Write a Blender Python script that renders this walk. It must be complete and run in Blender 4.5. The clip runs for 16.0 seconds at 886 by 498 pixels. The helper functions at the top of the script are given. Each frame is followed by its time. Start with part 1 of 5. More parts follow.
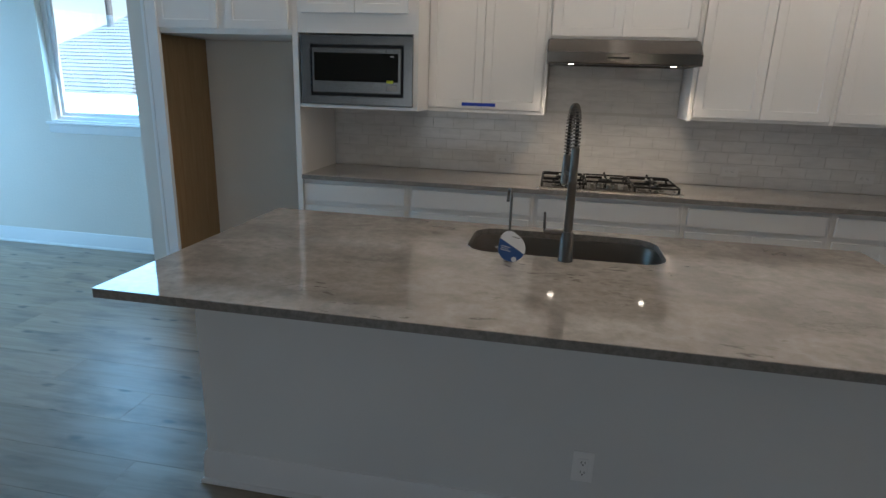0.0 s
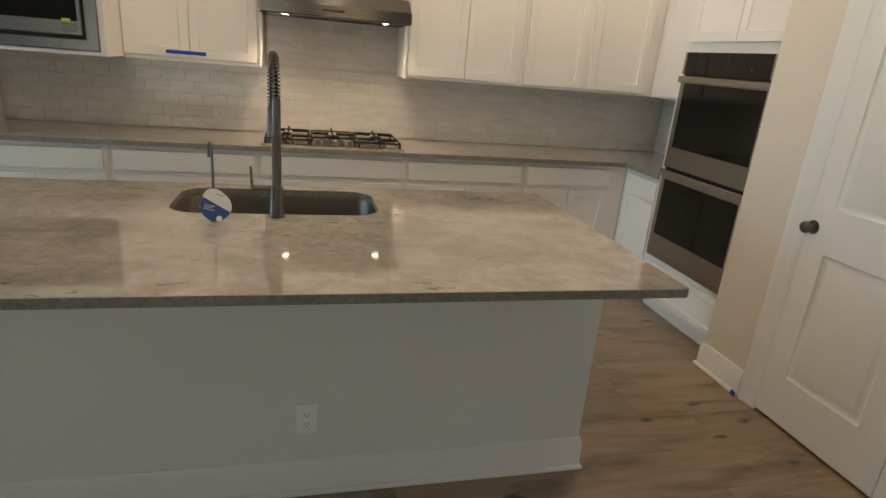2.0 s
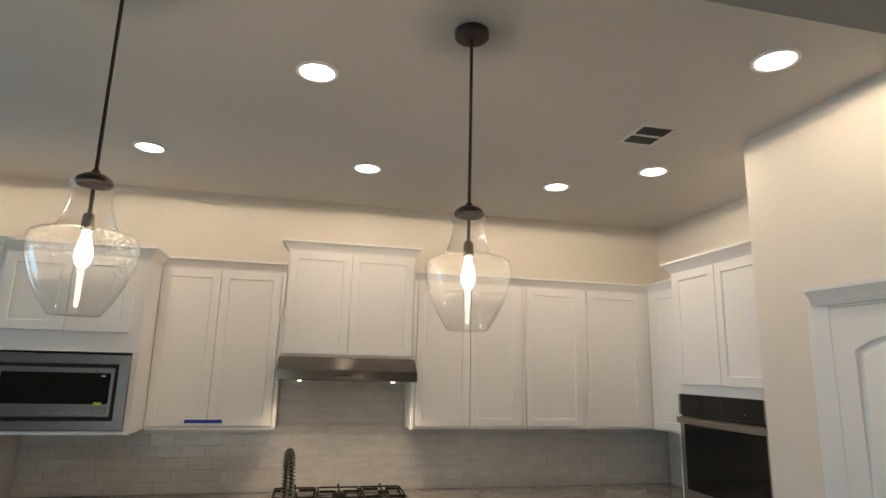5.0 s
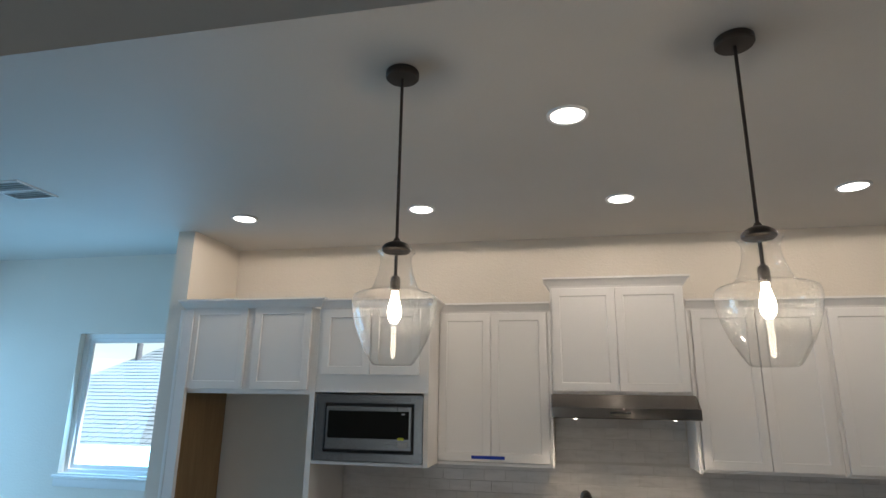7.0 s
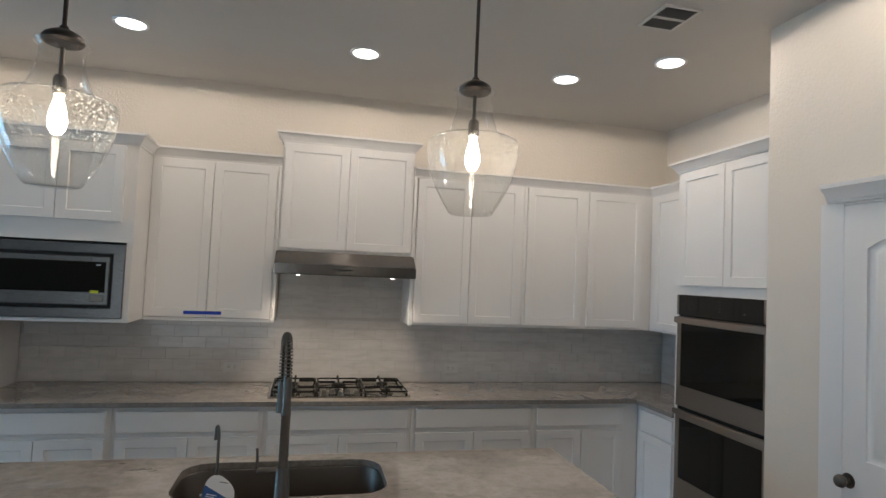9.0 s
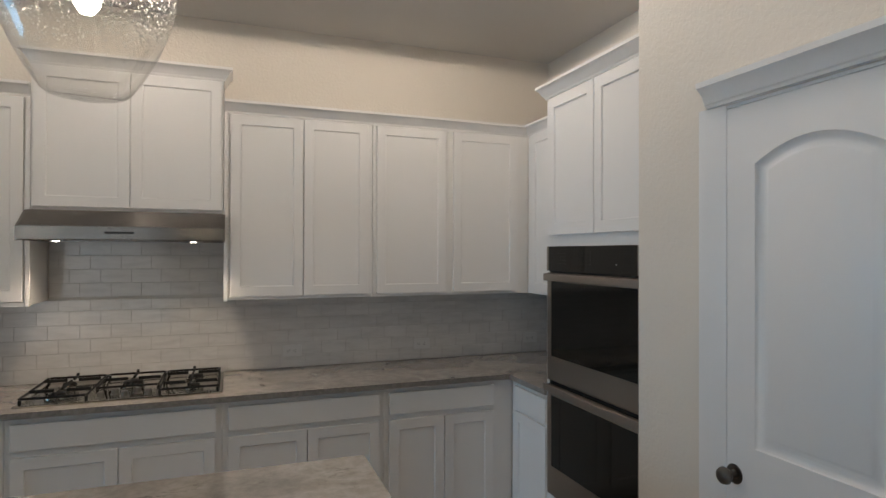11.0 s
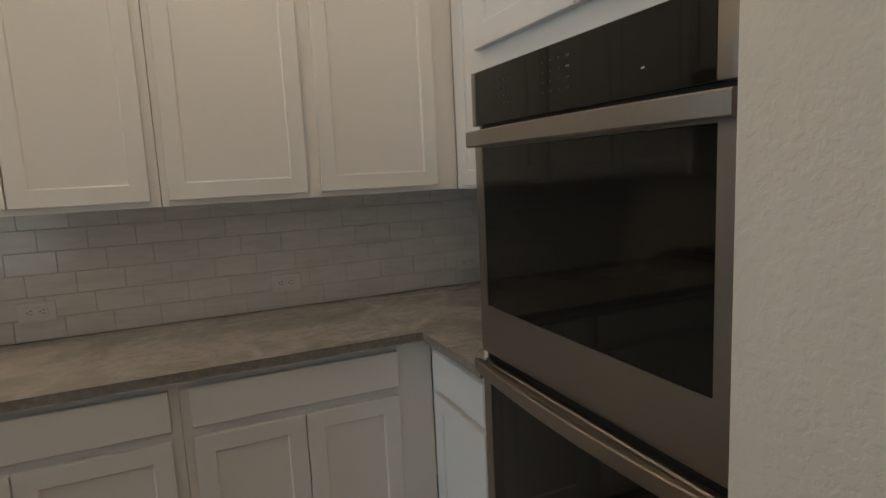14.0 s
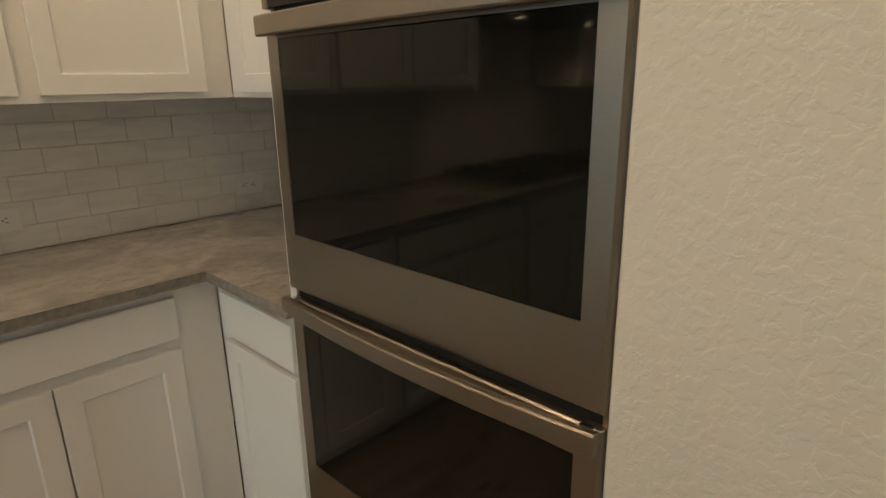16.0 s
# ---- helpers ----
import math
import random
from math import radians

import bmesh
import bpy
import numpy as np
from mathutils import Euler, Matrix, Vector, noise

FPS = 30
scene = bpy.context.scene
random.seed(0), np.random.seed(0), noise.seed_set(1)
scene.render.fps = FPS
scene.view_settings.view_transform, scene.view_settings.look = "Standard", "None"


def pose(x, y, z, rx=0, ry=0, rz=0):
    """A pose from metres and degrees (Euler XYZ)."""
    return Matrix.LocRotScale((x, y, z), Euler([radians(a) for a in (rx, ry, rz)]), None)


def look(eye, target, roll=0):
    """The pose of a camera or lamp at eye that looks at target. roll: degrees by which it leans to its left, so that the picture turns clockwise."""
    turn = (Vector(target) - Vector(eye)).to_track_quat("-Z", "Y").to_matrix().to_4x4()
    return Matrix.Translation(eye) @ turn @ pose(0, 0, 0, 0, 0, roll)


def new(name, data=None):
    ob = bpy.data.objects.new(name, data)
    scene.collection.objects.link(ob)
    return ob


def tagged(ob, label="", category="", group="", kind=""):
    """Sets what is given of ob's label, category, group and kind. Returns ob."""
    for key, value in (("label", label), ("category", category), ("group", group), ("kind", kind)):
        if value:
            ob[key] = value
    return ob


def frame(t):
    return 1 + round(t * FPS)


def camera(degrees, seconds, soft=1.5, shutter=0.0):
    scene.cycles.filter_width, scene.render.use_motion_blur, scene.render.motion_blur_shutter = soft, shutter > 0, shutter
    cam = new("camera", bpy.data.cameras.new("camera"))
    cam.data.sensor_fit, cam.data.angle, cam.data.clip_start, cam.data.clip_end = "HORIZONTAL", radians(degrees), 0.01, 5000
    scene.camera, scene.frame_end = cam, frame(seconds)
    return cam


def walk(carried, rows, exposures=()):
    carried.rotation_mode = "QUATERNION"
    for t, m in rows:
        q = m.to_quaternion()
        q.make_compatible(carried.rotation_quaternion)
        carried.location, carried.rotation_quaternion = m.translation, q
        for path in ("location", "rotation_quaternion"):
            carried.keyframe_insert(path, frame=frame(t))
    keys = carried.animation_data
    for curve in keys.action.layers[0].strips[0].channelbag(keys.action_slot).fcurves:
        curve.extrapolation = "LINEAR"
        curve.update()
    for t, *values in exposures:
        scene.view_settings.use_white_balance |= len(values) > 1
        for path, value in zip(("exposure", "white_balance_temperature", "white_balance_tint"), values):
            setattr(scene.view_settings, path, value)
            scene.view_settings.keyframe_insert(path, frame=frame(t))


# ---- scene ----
cam = camera(75.4, 16.0)
PATH = [
    (0, (0.186, 0.073, 1.544), (-0.163, 1.964, 0.993), 1.9),
    (0.5, (0.243, 0.085, 1.533), (0.133, 1.988, 0.926), 2.7),
    (1, (0.277, 0.084, 1.53), (0.397, 1.982, 0.91), 3.8),
    (1.5, (0.324, 0.097, 1.514), (0.631, 1.961, 0.859), 3.9),
    (2, (0.35, 0.086, 1.521), (0.832, 1.922, 0.891), 5.0),
    (2.5, (0.373, 0.074, 1.539), (0.989, 1.889, 0.969), 5.1),
    (3, (0.37, 0.072, 1.563), (1.014, 1.899, 1.064), 5.1),
    (3.5, (0.369, 0.065, 1.621), (1.014, 1.928, 1.285), 4.0),
    (4, (0.372, 0.057, 1.711), (1.019, 1.947, 1.633), 2.0),
    (4.2, (0.358, 0.037, 1.746), (0.996, 1.931, 1.816), 1.8),
    (6.3, (0.236, -0.032, 1.83), (0.151, 1.903, 2.33), 0.3),
    (6.5, (0.224, -0.029, 1.834), (0.069, 1.902, 2.334), 0.2),
    (7, (0.19, -0.047, 1.827), (-0.208, 1.849, 2.324), 0.8),
    (7.5, (0.169, -0.03, 1.814), (-0.32, 1.863, 2.232), -0.0),
    (8, (0.132, -0.023, 1.802), (-0.184, 1.927, 2.112), -0.6),
    (8.5, (0.18, -0.007, 1.768), (0.283, 1.98, 1.978), 2.0),
    (9, (0.317, 0.098, 1.724), (0.768, 2.044, 1.82), 2.5),
    (9.2, (0.379, 0.165, 1.71), (0.866, 2.103, 1.79), 2.4),
    (11.5, (1.259, 0.829, 1.612), (1.969, 2.698, 1.589), -0.0),
    (12, (1.442, 0.999, 1.565), (2.142, 2.871, 1.474), -0.0),
    (12.5, (1.589, 1.263, 1.519), (2.298, 3.124, 1.333), 0.6),
    (13, (1.74, 1.489, 1.474), (2.392, 3.363, 1.223), -0.8),
    (13.5, (1.923, 1.773, 1.463), (2.528, 3.663, 1.214), -2.4),
    (14, (1.956, 2.037, 1.453), (2.742, 3.855, 1.176), -2.7),
    (14.5, (2.033, 2.243, 1.527), (3.089, 3.921, 1.260), -2.4),
    (15, (2.075, 2.294, 1.526), (3.299, 3.843, 1.206), -1.8),
    (15.5, (2.008, 2.270, 1.490), (3.380, 3.660, 1.057), -0.6),
    (16, (1.985, 2.251, 1.415), (3.369, 3.58, 0.851), -0.9),
]
EXPOSURES = [(0.0, 0.46, 6100, 10), (0.5, 0.52, 6400, 10), (1.0, 0.66, 6800, 10), (1.5, 0.90, 7350, 10), (2.5, 1.06, 7950, 10), (4.0, 0.88, 7550, 10), (6.5, 0.45, 6350, 10), (7.5, 0.4, 6100, 10), (8.0, 0.4, 5950, 10), (9.0, 0.56, 6100, 10), (11.5, 0.40, 6250, 10), (12.5, 0.24, 6400, 10), (13.5, 0.22, 6750, 10), (14.5, 0.54, 7700, 10), (16.0, 0.92, 9000, 10)]
walk(cam, [(t, look(eye, target, roll)) for t, eye, target, roll in PATH], EXPOSURES)

# ---- place ----
# world, sun and the large lights
world = bpy.data.worlds.new("sky")
scene.world = world
world.use_nodes = True
wn = world.node_tree.nodes
sky = wn.new("ShaderNodeTexSky")
sky.sky_type, sky.sun_disc = "NISHITA", False
sky.sun_elevation, sky.sun_rotation = radians(48), radians(95)
wn["Background"].inputs["Strength"].default_value = 0.15
world.node_tree.links.new(sky.outputs["Color"], wn["Background"].inputs["Color"])


def lamp(name, kind, energy, place, color, aim=(0, 0, -1), size=0.1, size_y=None, spot=None):
    data = bpy.data.lights.new(name, kind)
    data.energy, data.color = energy, color
    if kind == "AREA":
        data.shape = "RECTANGLE" if size_y else "DISK"
        data.size = size
        if size_y:
            data.size_y = size_y
    elif kind == "SUN":
        data.angle = radians(size)
    else:
        data.shadow_soft_size = size
    if spot:
        data.spot_size, data.spot_blend = radians(spot), 0.9 if spot < 150 else 0.04
    ob = new(name, data)
    p = Vector(place)
    ob.matrix_world = look(p, p + Vector(aim))
    return ob


WARM = (1.0, 0.83, 0.66)
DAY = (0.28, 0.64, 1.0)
lamp("sun", "SUN", 5.0, (20, 0, 30), (0.90, 0.97, 1.0), (-0.67, -0.06, -0.74), 0.5)
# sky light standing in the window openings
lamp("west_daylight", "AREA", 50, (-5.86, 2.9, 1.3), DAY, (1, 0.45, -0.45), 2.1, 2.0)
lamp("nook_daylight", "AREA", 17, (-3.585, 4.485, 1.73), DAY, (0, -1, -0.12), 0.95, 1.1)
# fill through an unseen south window, added to brighten the island front
lamp("south_fill", "AREA", 14, (-1.5, -4.56, 1.03), (0.90, 0.93, 1.0), (0, 1, 0), 2.6, 1.9)

CANS = [(-2.03, 3.54), (-0.715, 3.535), (0.58, 3.53), (1.89, 3.53), (2.34, 3.06), (0.247, 2.345), (2.05, 1.75)]
PENDANTS = [(-0.385, 1.877), (0.814, 1.877)]
CEIL = 3.053
for cx, cy in CANS:
    lamp("recessed_lamp", "SPOT", 6.8, (cx, cy, CEIL - 0.048), WARM, (0, 0, -1), 0.036, spot=179)
for cx, cy in PENDANTS:
    lamp("pendant_lamp", "POINT", 2.6, (cx, cy, 2.10), (1.0, 0.80, 0.58), size=0.022)
for cx in (0.25, 0.87):
    lamp("hood_lamp", "SPOT", 6.5, (cx, 3.985, 1.690), (1.0, 0.80, 0.58), (0, 0.04, -1), 0.009, spot=112)


# ---- materials ----
def mat(name, base, rough=0.5, metal=0.0, **more):
    m = bpy.data.materials.new(name)
    m.use_nodes = True
    b = m.node_tree.nodes["Principled BSDF"]
    b.inputs["Base Color"].default_value = (*base, 1)
    b.inputs["Roughness"].default_value = rough
    b.inputs["Metallic"].default_value = metal
    for key, value in more.items():
        b.inputs[key.replace("_", " ")].default_value = value
    return m, m.node_tree.nodes, m.node_tree.links, b


def coords(n, l, scale=(1, 1, 1), space="Object"):
    tc, mp = n.new("ShaderNodeTexCoord"), n.new("ShaderNodeMapping")
    if space == "World":
        geo = n.new("ShaderNodeNewGeometry")
        l.new(geo.outputs["Position"], mp.inputs["Vector"])
    else:
        l.new(tc.outputs[space], mp.inputs["Vector"])
    mp.inputs["Scale"].default_value = scale
    return mp


def noise_tex(n, l, vec, scale, detail=4, rough=0.55, distortion=0.0):
    t = n.new("ShaderNodeTexNoise")
    t.inputs["Scale"].default_value, t.inputs["Detail"].default_value = scale, detail
    t.inputs["Roughness"].default_value, t.inputs["Distortion"].default_value = rough, distortion
    l.new(vec.outputs[0], t.inputs["Vector"])
    return t


def ramp(n, l, src, stops):
    r = n.new("ShaderNodeValToRGB")
    el = r.color_ramp.elements
    while len(el) < len(stops):
        el.new(0.5)
    for e, (pos, col) in zip(el, stops):
        e.position = pos
        e.color = (*col, 1) if isinstance(col, tuple) else (col, col, col, 1)
    l.new(src, r.inputs["Fac"])
    return r


def mix(n, l, fac, a, b, mode="MIX"):
    x = n.new("ShaderNodeMix")
    x.data_type, x.blend_type = "RGBA", mode
    for sock, val in ((x.inputs["Factor"], fac), (x.inputs["A"], a), (x.inputs["B"], b)):
        if isinstance(val, (int, float)):
            sock.default_value = val if sock.type == "VALUE" else (val, val, val, 1)
        elif isinstance(val, tuple):
            sock.default_value = (*val, 1)
        else:
            l.new(val, sock)
    return x.outputs["Result"]


def bump(n, l, b, height, strength, dist):
    bp = n.new("ShaderNodeBump")
    bp.inputs["Strength"].default_value, bp.inputs["Distance"].default_value = strength, dist
    l.new(height, bp.inputs["Height"])
    l.new(bp.outputs["Normal"], b.inputs["Normal"])
    return bp


def paint(name, base, rough=0.45, grain=220, depth=0.0006, strength=0.25, mottled=0.05):
    """Brushed or rolled paint: faint mottling at two scales and a fine relief."""
    m, n, l, b = mat(name, base, rough)
    v = coords(n, l, space="World")
    big, fine = noise_tex(n, l, v, 1.3, 3), noise_tex(n, l, v, grain, 3)
    dark = tuple(c * (1 - mottled) for c in base)
    lite = tuple(min(1, c * (1 + mottled)) for c in base)
    l.new(ramp(n, l, big.outputs["Fac"], [(0.3, dark), (0.7, lite)]).outputs["Color"], b.inputs["Base Color"])
    rr = n.new("ShaderNodeMapRange")
    rr.inputs["To Min"].default_value, rr.inputs["To Max"].default_value = rough - 0.06, rough + 0.08
    l.new(noise_tex(n, l, v, 9, 4).outputs["Fac"], rr.inputs["Value"])
    l.new(rr.outputs[0], b.inputs["Roughness"])
    bump(n, l, b, fine.outputs["Fac"], strength, depth)
    return m


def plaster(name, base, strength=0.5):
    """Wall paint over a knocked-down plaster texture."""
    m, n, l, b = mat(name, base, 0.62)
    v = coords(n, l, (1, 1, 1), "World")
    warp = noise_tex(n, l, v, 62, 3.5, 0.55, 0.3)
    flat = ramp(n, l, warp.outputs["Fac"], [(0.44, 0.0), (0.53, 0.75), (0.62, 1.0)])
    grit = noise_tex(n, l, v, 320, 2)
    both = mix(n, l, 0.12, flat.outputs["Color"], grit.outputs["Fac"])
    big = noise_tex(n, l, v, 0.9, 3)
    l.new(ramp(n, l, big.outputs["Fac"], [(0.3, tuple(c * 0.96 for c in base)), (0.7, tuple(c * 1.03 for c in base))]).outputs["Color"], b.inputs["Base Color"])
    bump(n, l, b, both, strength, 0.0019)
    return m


M_WALL = plaster("wall_paint", (0.73, 0.68, 0.61), 0.34)
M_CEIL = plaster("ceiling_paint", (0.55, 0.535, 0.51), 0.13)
M_CAB = paint("cabinet_paint", (0.80, 0.785, 0.765), 0.38, 160, 0.0004, 0.15, 0.02)
M_TRIM = paint("trim_paint", (0.80, 0.80, 0.80), 0.34, 120, 0.0004, 0.15, 0.02)
M_DOOR = paint("door_paint", (0.80, 0.80, 0.80), 0.36, 260, 0.0004, 0.2, 0.02)
M_ISLAND = paint("island_paint", (0.74, 0.745, 0.74), 0.48, 200, 0.0008, 0.35, 0.03)
M_VINYL = paint("window_vinyl", (0.82, 0.83, 0.84), 0.4, 90, 0.0003, 0.1, 0.02)
M_PLATE = paint("outlet_plastic", (0.88, 0.88, 0.875), 0.32, 60, 0.0002, 0.05, 0.01)
M_OFFWHITE = paint("off_white_plastic", (0.62, 0.61, 0.595), 0.35, 60, 0.0002, 0.05, 0.01)
M_SLOT = mat("outlet_slot", (0.02, 0.02, 0.02), 0.6)[0]


def granite(name):
    m, n, l, b = mat(name, (0.5, 0.46, 0.43), 0.11, Coat_Weight=0.55, Coat_Roughness=0.03)
    v = coords(n, l, (1.0, 1.3, 1.0), "World")
    flow = noise_tex(n, l, v, 3.2, 3.5, 0.55, 0.4)
    base = ramp(n, l, flow.outputs["Fac"], [(0.28, (0.27, 0.239, 0.213)), (0.44, (0.33, 0.295, 0.265)), (0.56, (0.415, 0.375, 0.337)), (0.72, (0.30, 0.267, 0.239))])
    v2 = coords(n, l, (1, 1, 1), "World")
    grain = noise_tex(n, l, v2, 24, 8, 0.72)
    c1 = mix(n, l, 0.34, base.outputs["Color"], ramp(n, l, grain.outputs["Fac"], [(0.35, 0.30), (0.5, 0.52), (0.66, 0.74)]).outputs["Color"], "OVERLAY")
    # rusty and brown flecks
    fl = n.new("ShaderNodeTexVoronoi")
    fl.voronoi_dimensions = "2D"
    fl.inputs["Scale"].default_value = 10.0
    wv = coords(n, l, (0.75, 2.1, 1.0), "World")
    wob = noise_tex(n, l, wv, 6, 4)
    wmix = mix(n, l, 0.30, wv.outputs[0], wob.outputs["Color"])
    l.new(wmix, fl.inputs["Vector"])
    gate = noise_tex(n, l, v2, 2.1, 2)
    dots = ramp(n, l, fl.outputs["Distance"], [(0.0, 1.0), (0.07, 0.8), (0.13, 0.0)])
    gates = ramp(n, l, gate.outputs["Fac"], [(0.56, 0.0), (0.64, 0.9)])
    dm = mix(n, l, 1.0, dots.outputs["Color"], gates.outputs["Color"], "MULTIPLY")
    c2 = mix(n, l, dm, c1, (0.085, 0.065, 0.05))
    # thin dark cracks
    cr = n.new("ShaderNodeTexVoronoi")
    cr.feature = "DISTANCE_TO_EDGE"
    cr.inputs["Scale"].default_value = 3.3
    l.new(mix(n, l, 0.5, v2.outputs[0], wob.outputs["Color"]), cr.inputs["Vector"])
    line = ramp(n, l, cr.outputs["Distance"], [(0.0, 1.0), (0.010, 0.7), (0.022, 0.0)])
    g2 = noise_tex(n, l, v2, 3.7, 3)
    lm = mix(n, l, 1.0, line.outputs["Color"], ramp(n, l, g2.outputs["Fac"], [(0.52, 0.0), (0.64, 0.5)]).outputs["Color"], "MULTIPLY")
    l.new(mix(n, l, lm, c2, (0.13, 0.10, 0.08)), b.inputs["Base Color"])
    rr = ramp(n, l, grain.outputs["Fac"], [(0.3, 0.07), (0.7, 0.03)])
    l.new(rr.outputs["Color"], b.inputs["Roughness"])
    bump(n, l, b, grain.outputs["Fac"], 0.02, 0.0006)
    return m


M_GRANITE = granite("granite")


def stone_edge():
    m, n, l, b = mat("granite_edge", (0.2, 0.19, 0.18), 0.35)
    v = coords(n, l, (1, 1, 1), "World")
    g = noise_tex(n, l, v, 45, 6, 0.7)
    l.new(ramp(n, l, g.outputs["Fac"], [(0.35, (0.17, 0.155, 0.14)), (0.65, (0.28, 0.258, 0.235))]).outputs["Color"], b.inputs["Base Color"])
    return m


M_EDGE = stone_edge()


def oak():
    m, n, l, b = mat("floor_oak", (0.28, 0.19, 0.12), 0.3, Coat_Weight=0.6, Coat_Roughness=0.34, Specular_IOR_Level=0.6)
    tc, info = n.new("ShaderNodeTexCoord"), n.new("ShaderNodeObjectInfo")
    geo = n.new("ShaderNodeNewGeometry")
    sh = n.new("ShaderNodeVectorMath")
    sh.operation = "MULTIPLY_ADD"
    sh.inputs[1].default_value = (1, 1, 1)
    cmb = n.new("ShaderNodeCombineXYZ")
    mul = n.new("ShaderNodeMath")
    mul.operation = "MULTIPLY"
    mul.inputs[1].default_value = 37.0
    add = n.new("ShaderNodeMath")
    l.new(info.outputs["Random"], add.inputs[0])
    l.new(geo.outputs["Random Per Island"], add.inputs[1])
    l.new(add.outputs[0], mul.inputs[0])
    l.new(mul.outputs[0], cmb.inputs["X"])
    l.new(mul.outputs[0], cmb.inputs["Y"])
    l.new(geo.outputs["Position"], sh.inputs[0])
    l.new(cmb.outputs[0], sh.inputs[2])
    mp = n.new("ShaderNodeMapping")
    mp.inputs["Scale"].default_value = (1.0, 11.0, 1.0)
    l.new(sh.outputs[0], mp.inputs["Vector"])
    grain = noise_tex(n, l, mp, 2.2, 6, 0.55, 0.9)
    mp2 = n.new("ShaderNodeMapping")
    mp2.inputs["Scale"].default_value = (1.0, 3.4, 1.0)
    l.new(sh.outputs[0], mp2.inputs["Vector"])
    cloud = noise_tex(n, l, mp2, 1.9, 4, 0.55)
    c = ramp(n, l, grain.outputs["Fac"], [(0.25, (0.235, 0.162, 0.102)), (0.50, (0.295, 0.21, 0.136)), (0.75, (0.345, 0.255, 0.172))])
    tone = ramp(n, l, add.outputs[0], [(0.0, 0.72), (0.35, 1.0), (0.7, 0.82), (1.0, 1.05)])
    c1 = mix(n, l, 1.0, c.outputs["Color"], tone.outputs["Color"], "MULTIPLY")
    c2 = mix(n, l, ramp(n, l, cloud.outputs["Fac"], [(0.50, 0.0), (0.70, 0.9)]).outputs["Color"], c1, (0.085, 0.055, 0.035))
    # knots
    vo = n.new("ShaderNodeTexVoronoi")
    vo.voronoi_dimensions = "2D"
    vo.inputs["Scale"].default_value = 2.3
    mp3 = n.new("ShaderNodeMapping")
    mp3.inputs["Scale"].default_value = (1.0, 2.2, 1.0)
    l.new(sh.outputs[0], mp3.inputs["Vector"])
    l.new(mix(n, l, 0.11, mp3.outputs[0], grain.outputs["Color"]), vo.inputs["Vector"])
    knot = ramp(n, l, vo.outputs["Distance"], [(0.02, 1.0), (0.045, 0.85), (0.095, 0.0)])
    gate = ramp(n, l, noise_tex(n, l, mp3, 0.9, 1).outputs["Fac"], [(0.36, 0.0), (0.48, 1.0)])
    km = mix(n, l, 1.0, knot.outputs["Color"], gate.outputs["Color"], "MULTIPLY")
    l.new(mix(n, l, km, c2, (0.03, 0.02, 0.013)), b.inputs["Base Color"])
    l.new(ramp(n, l, grain.outputs["Fac"], [(0.3, 0.50), (0.7, 0.38)]).outputs["Color"], b.inputs["Roughness"])
    bump(n, l, b, grain.outputs["Fac"], 0.10, 0.0012)
    return m


M_OAK = oak()
M_GAP = mat("floor_underlay", (0.09, 0.065, 0.045), 0.9)[0]


def tile_glaze():
    m, n, l, b = mat("tile_glaze", (0.62, 0.60, 0.585), 0.12)
    info = n.new("ShaderNodeObjectInfo")
    v = coords(n, l, (3, 3, 14), "World")
    streak = noise_tex(n, l, v, 2.2, 5, 0.6, 0.4)
    c = ramp(n, l, streak.outputs["Fac"], [(0.30, (0.55, 0.535, 0.515)), (0.50, (0.62, 0.60, 0.58)), (0.70, (0.66, 0.645, 0.62))])
    t = ramp(n, l, info.outputs["Random"], [(0.0, 0.97), (1.0, 1.03)])
    l.new(mix(n, l, 1.0, c.outputs["Color"], t.outputs["Color"], "MULTIPLY"), b.inputs["Base Color"])
    bump(n, l, b, noise_tex(n, l, coords(n, l, (1, 1, 2.0), "World"), 14, 2).outputs["Fac"], 0.10, 0.003)
    return m


M_TILE = tile_glaze()
M_GROUT = paint("grout", (0.52, 0.50, 0.47), 0.85, 400, 0.0006, 0.4, 0.05)


def brushed(name, base, rough=0.3, along=(1, 60, 60), aniso=0.4):
    m, n, l, b = mat(name, base, rough, 1.0, Anisotropic=aniso)
    v = coords(n, l, along, "World")
    s = noise_tex(n, l, v, 22, 5, 0.7)
    l.new(ramp(n, l, s.outputs["Fac"], [(0.3, tuple(c * 0.93 for c in base)), (0.7, tuple(c * 1.05 for c in base))]).outputs["Color"], b.inputs["Base Color"])
    l.new(ramp(n, l, s.outputs["Fac"], [(0.3, rough - 0.05), (0.7, rough + 0.07)]).outputs["Color"], b.inputs["Roughness"])
    bump(n, l, b, s.outputs["Fac"], 0.04, 0.0004)
    return m


M_STEEL = brushed("brushed_steel", (0.22, 0.207, 0.195), 0.20, (1.5, 60, 60))


def hood_steel():
    """Steel brushed along x: lights draw out into upright bands."""
    m = brushed("hood_steel", (0.21, 0.197, 0.185), 0.24, (1.5, 60, 60), 0.85)
    n, l = m.node_tree.nodes, m.node_tree.links
    tan = n.new("ShaderNodeTangent")
    tan.direction_type, tan.axis = "RADIAL", "Z"
    b = n["Principled BSDF"]
    b.inputs["Anisotropic Rotation"].default_value = 0.25
    l.new(tan.outputs[0], b.inputs["Tangent"])
    return m


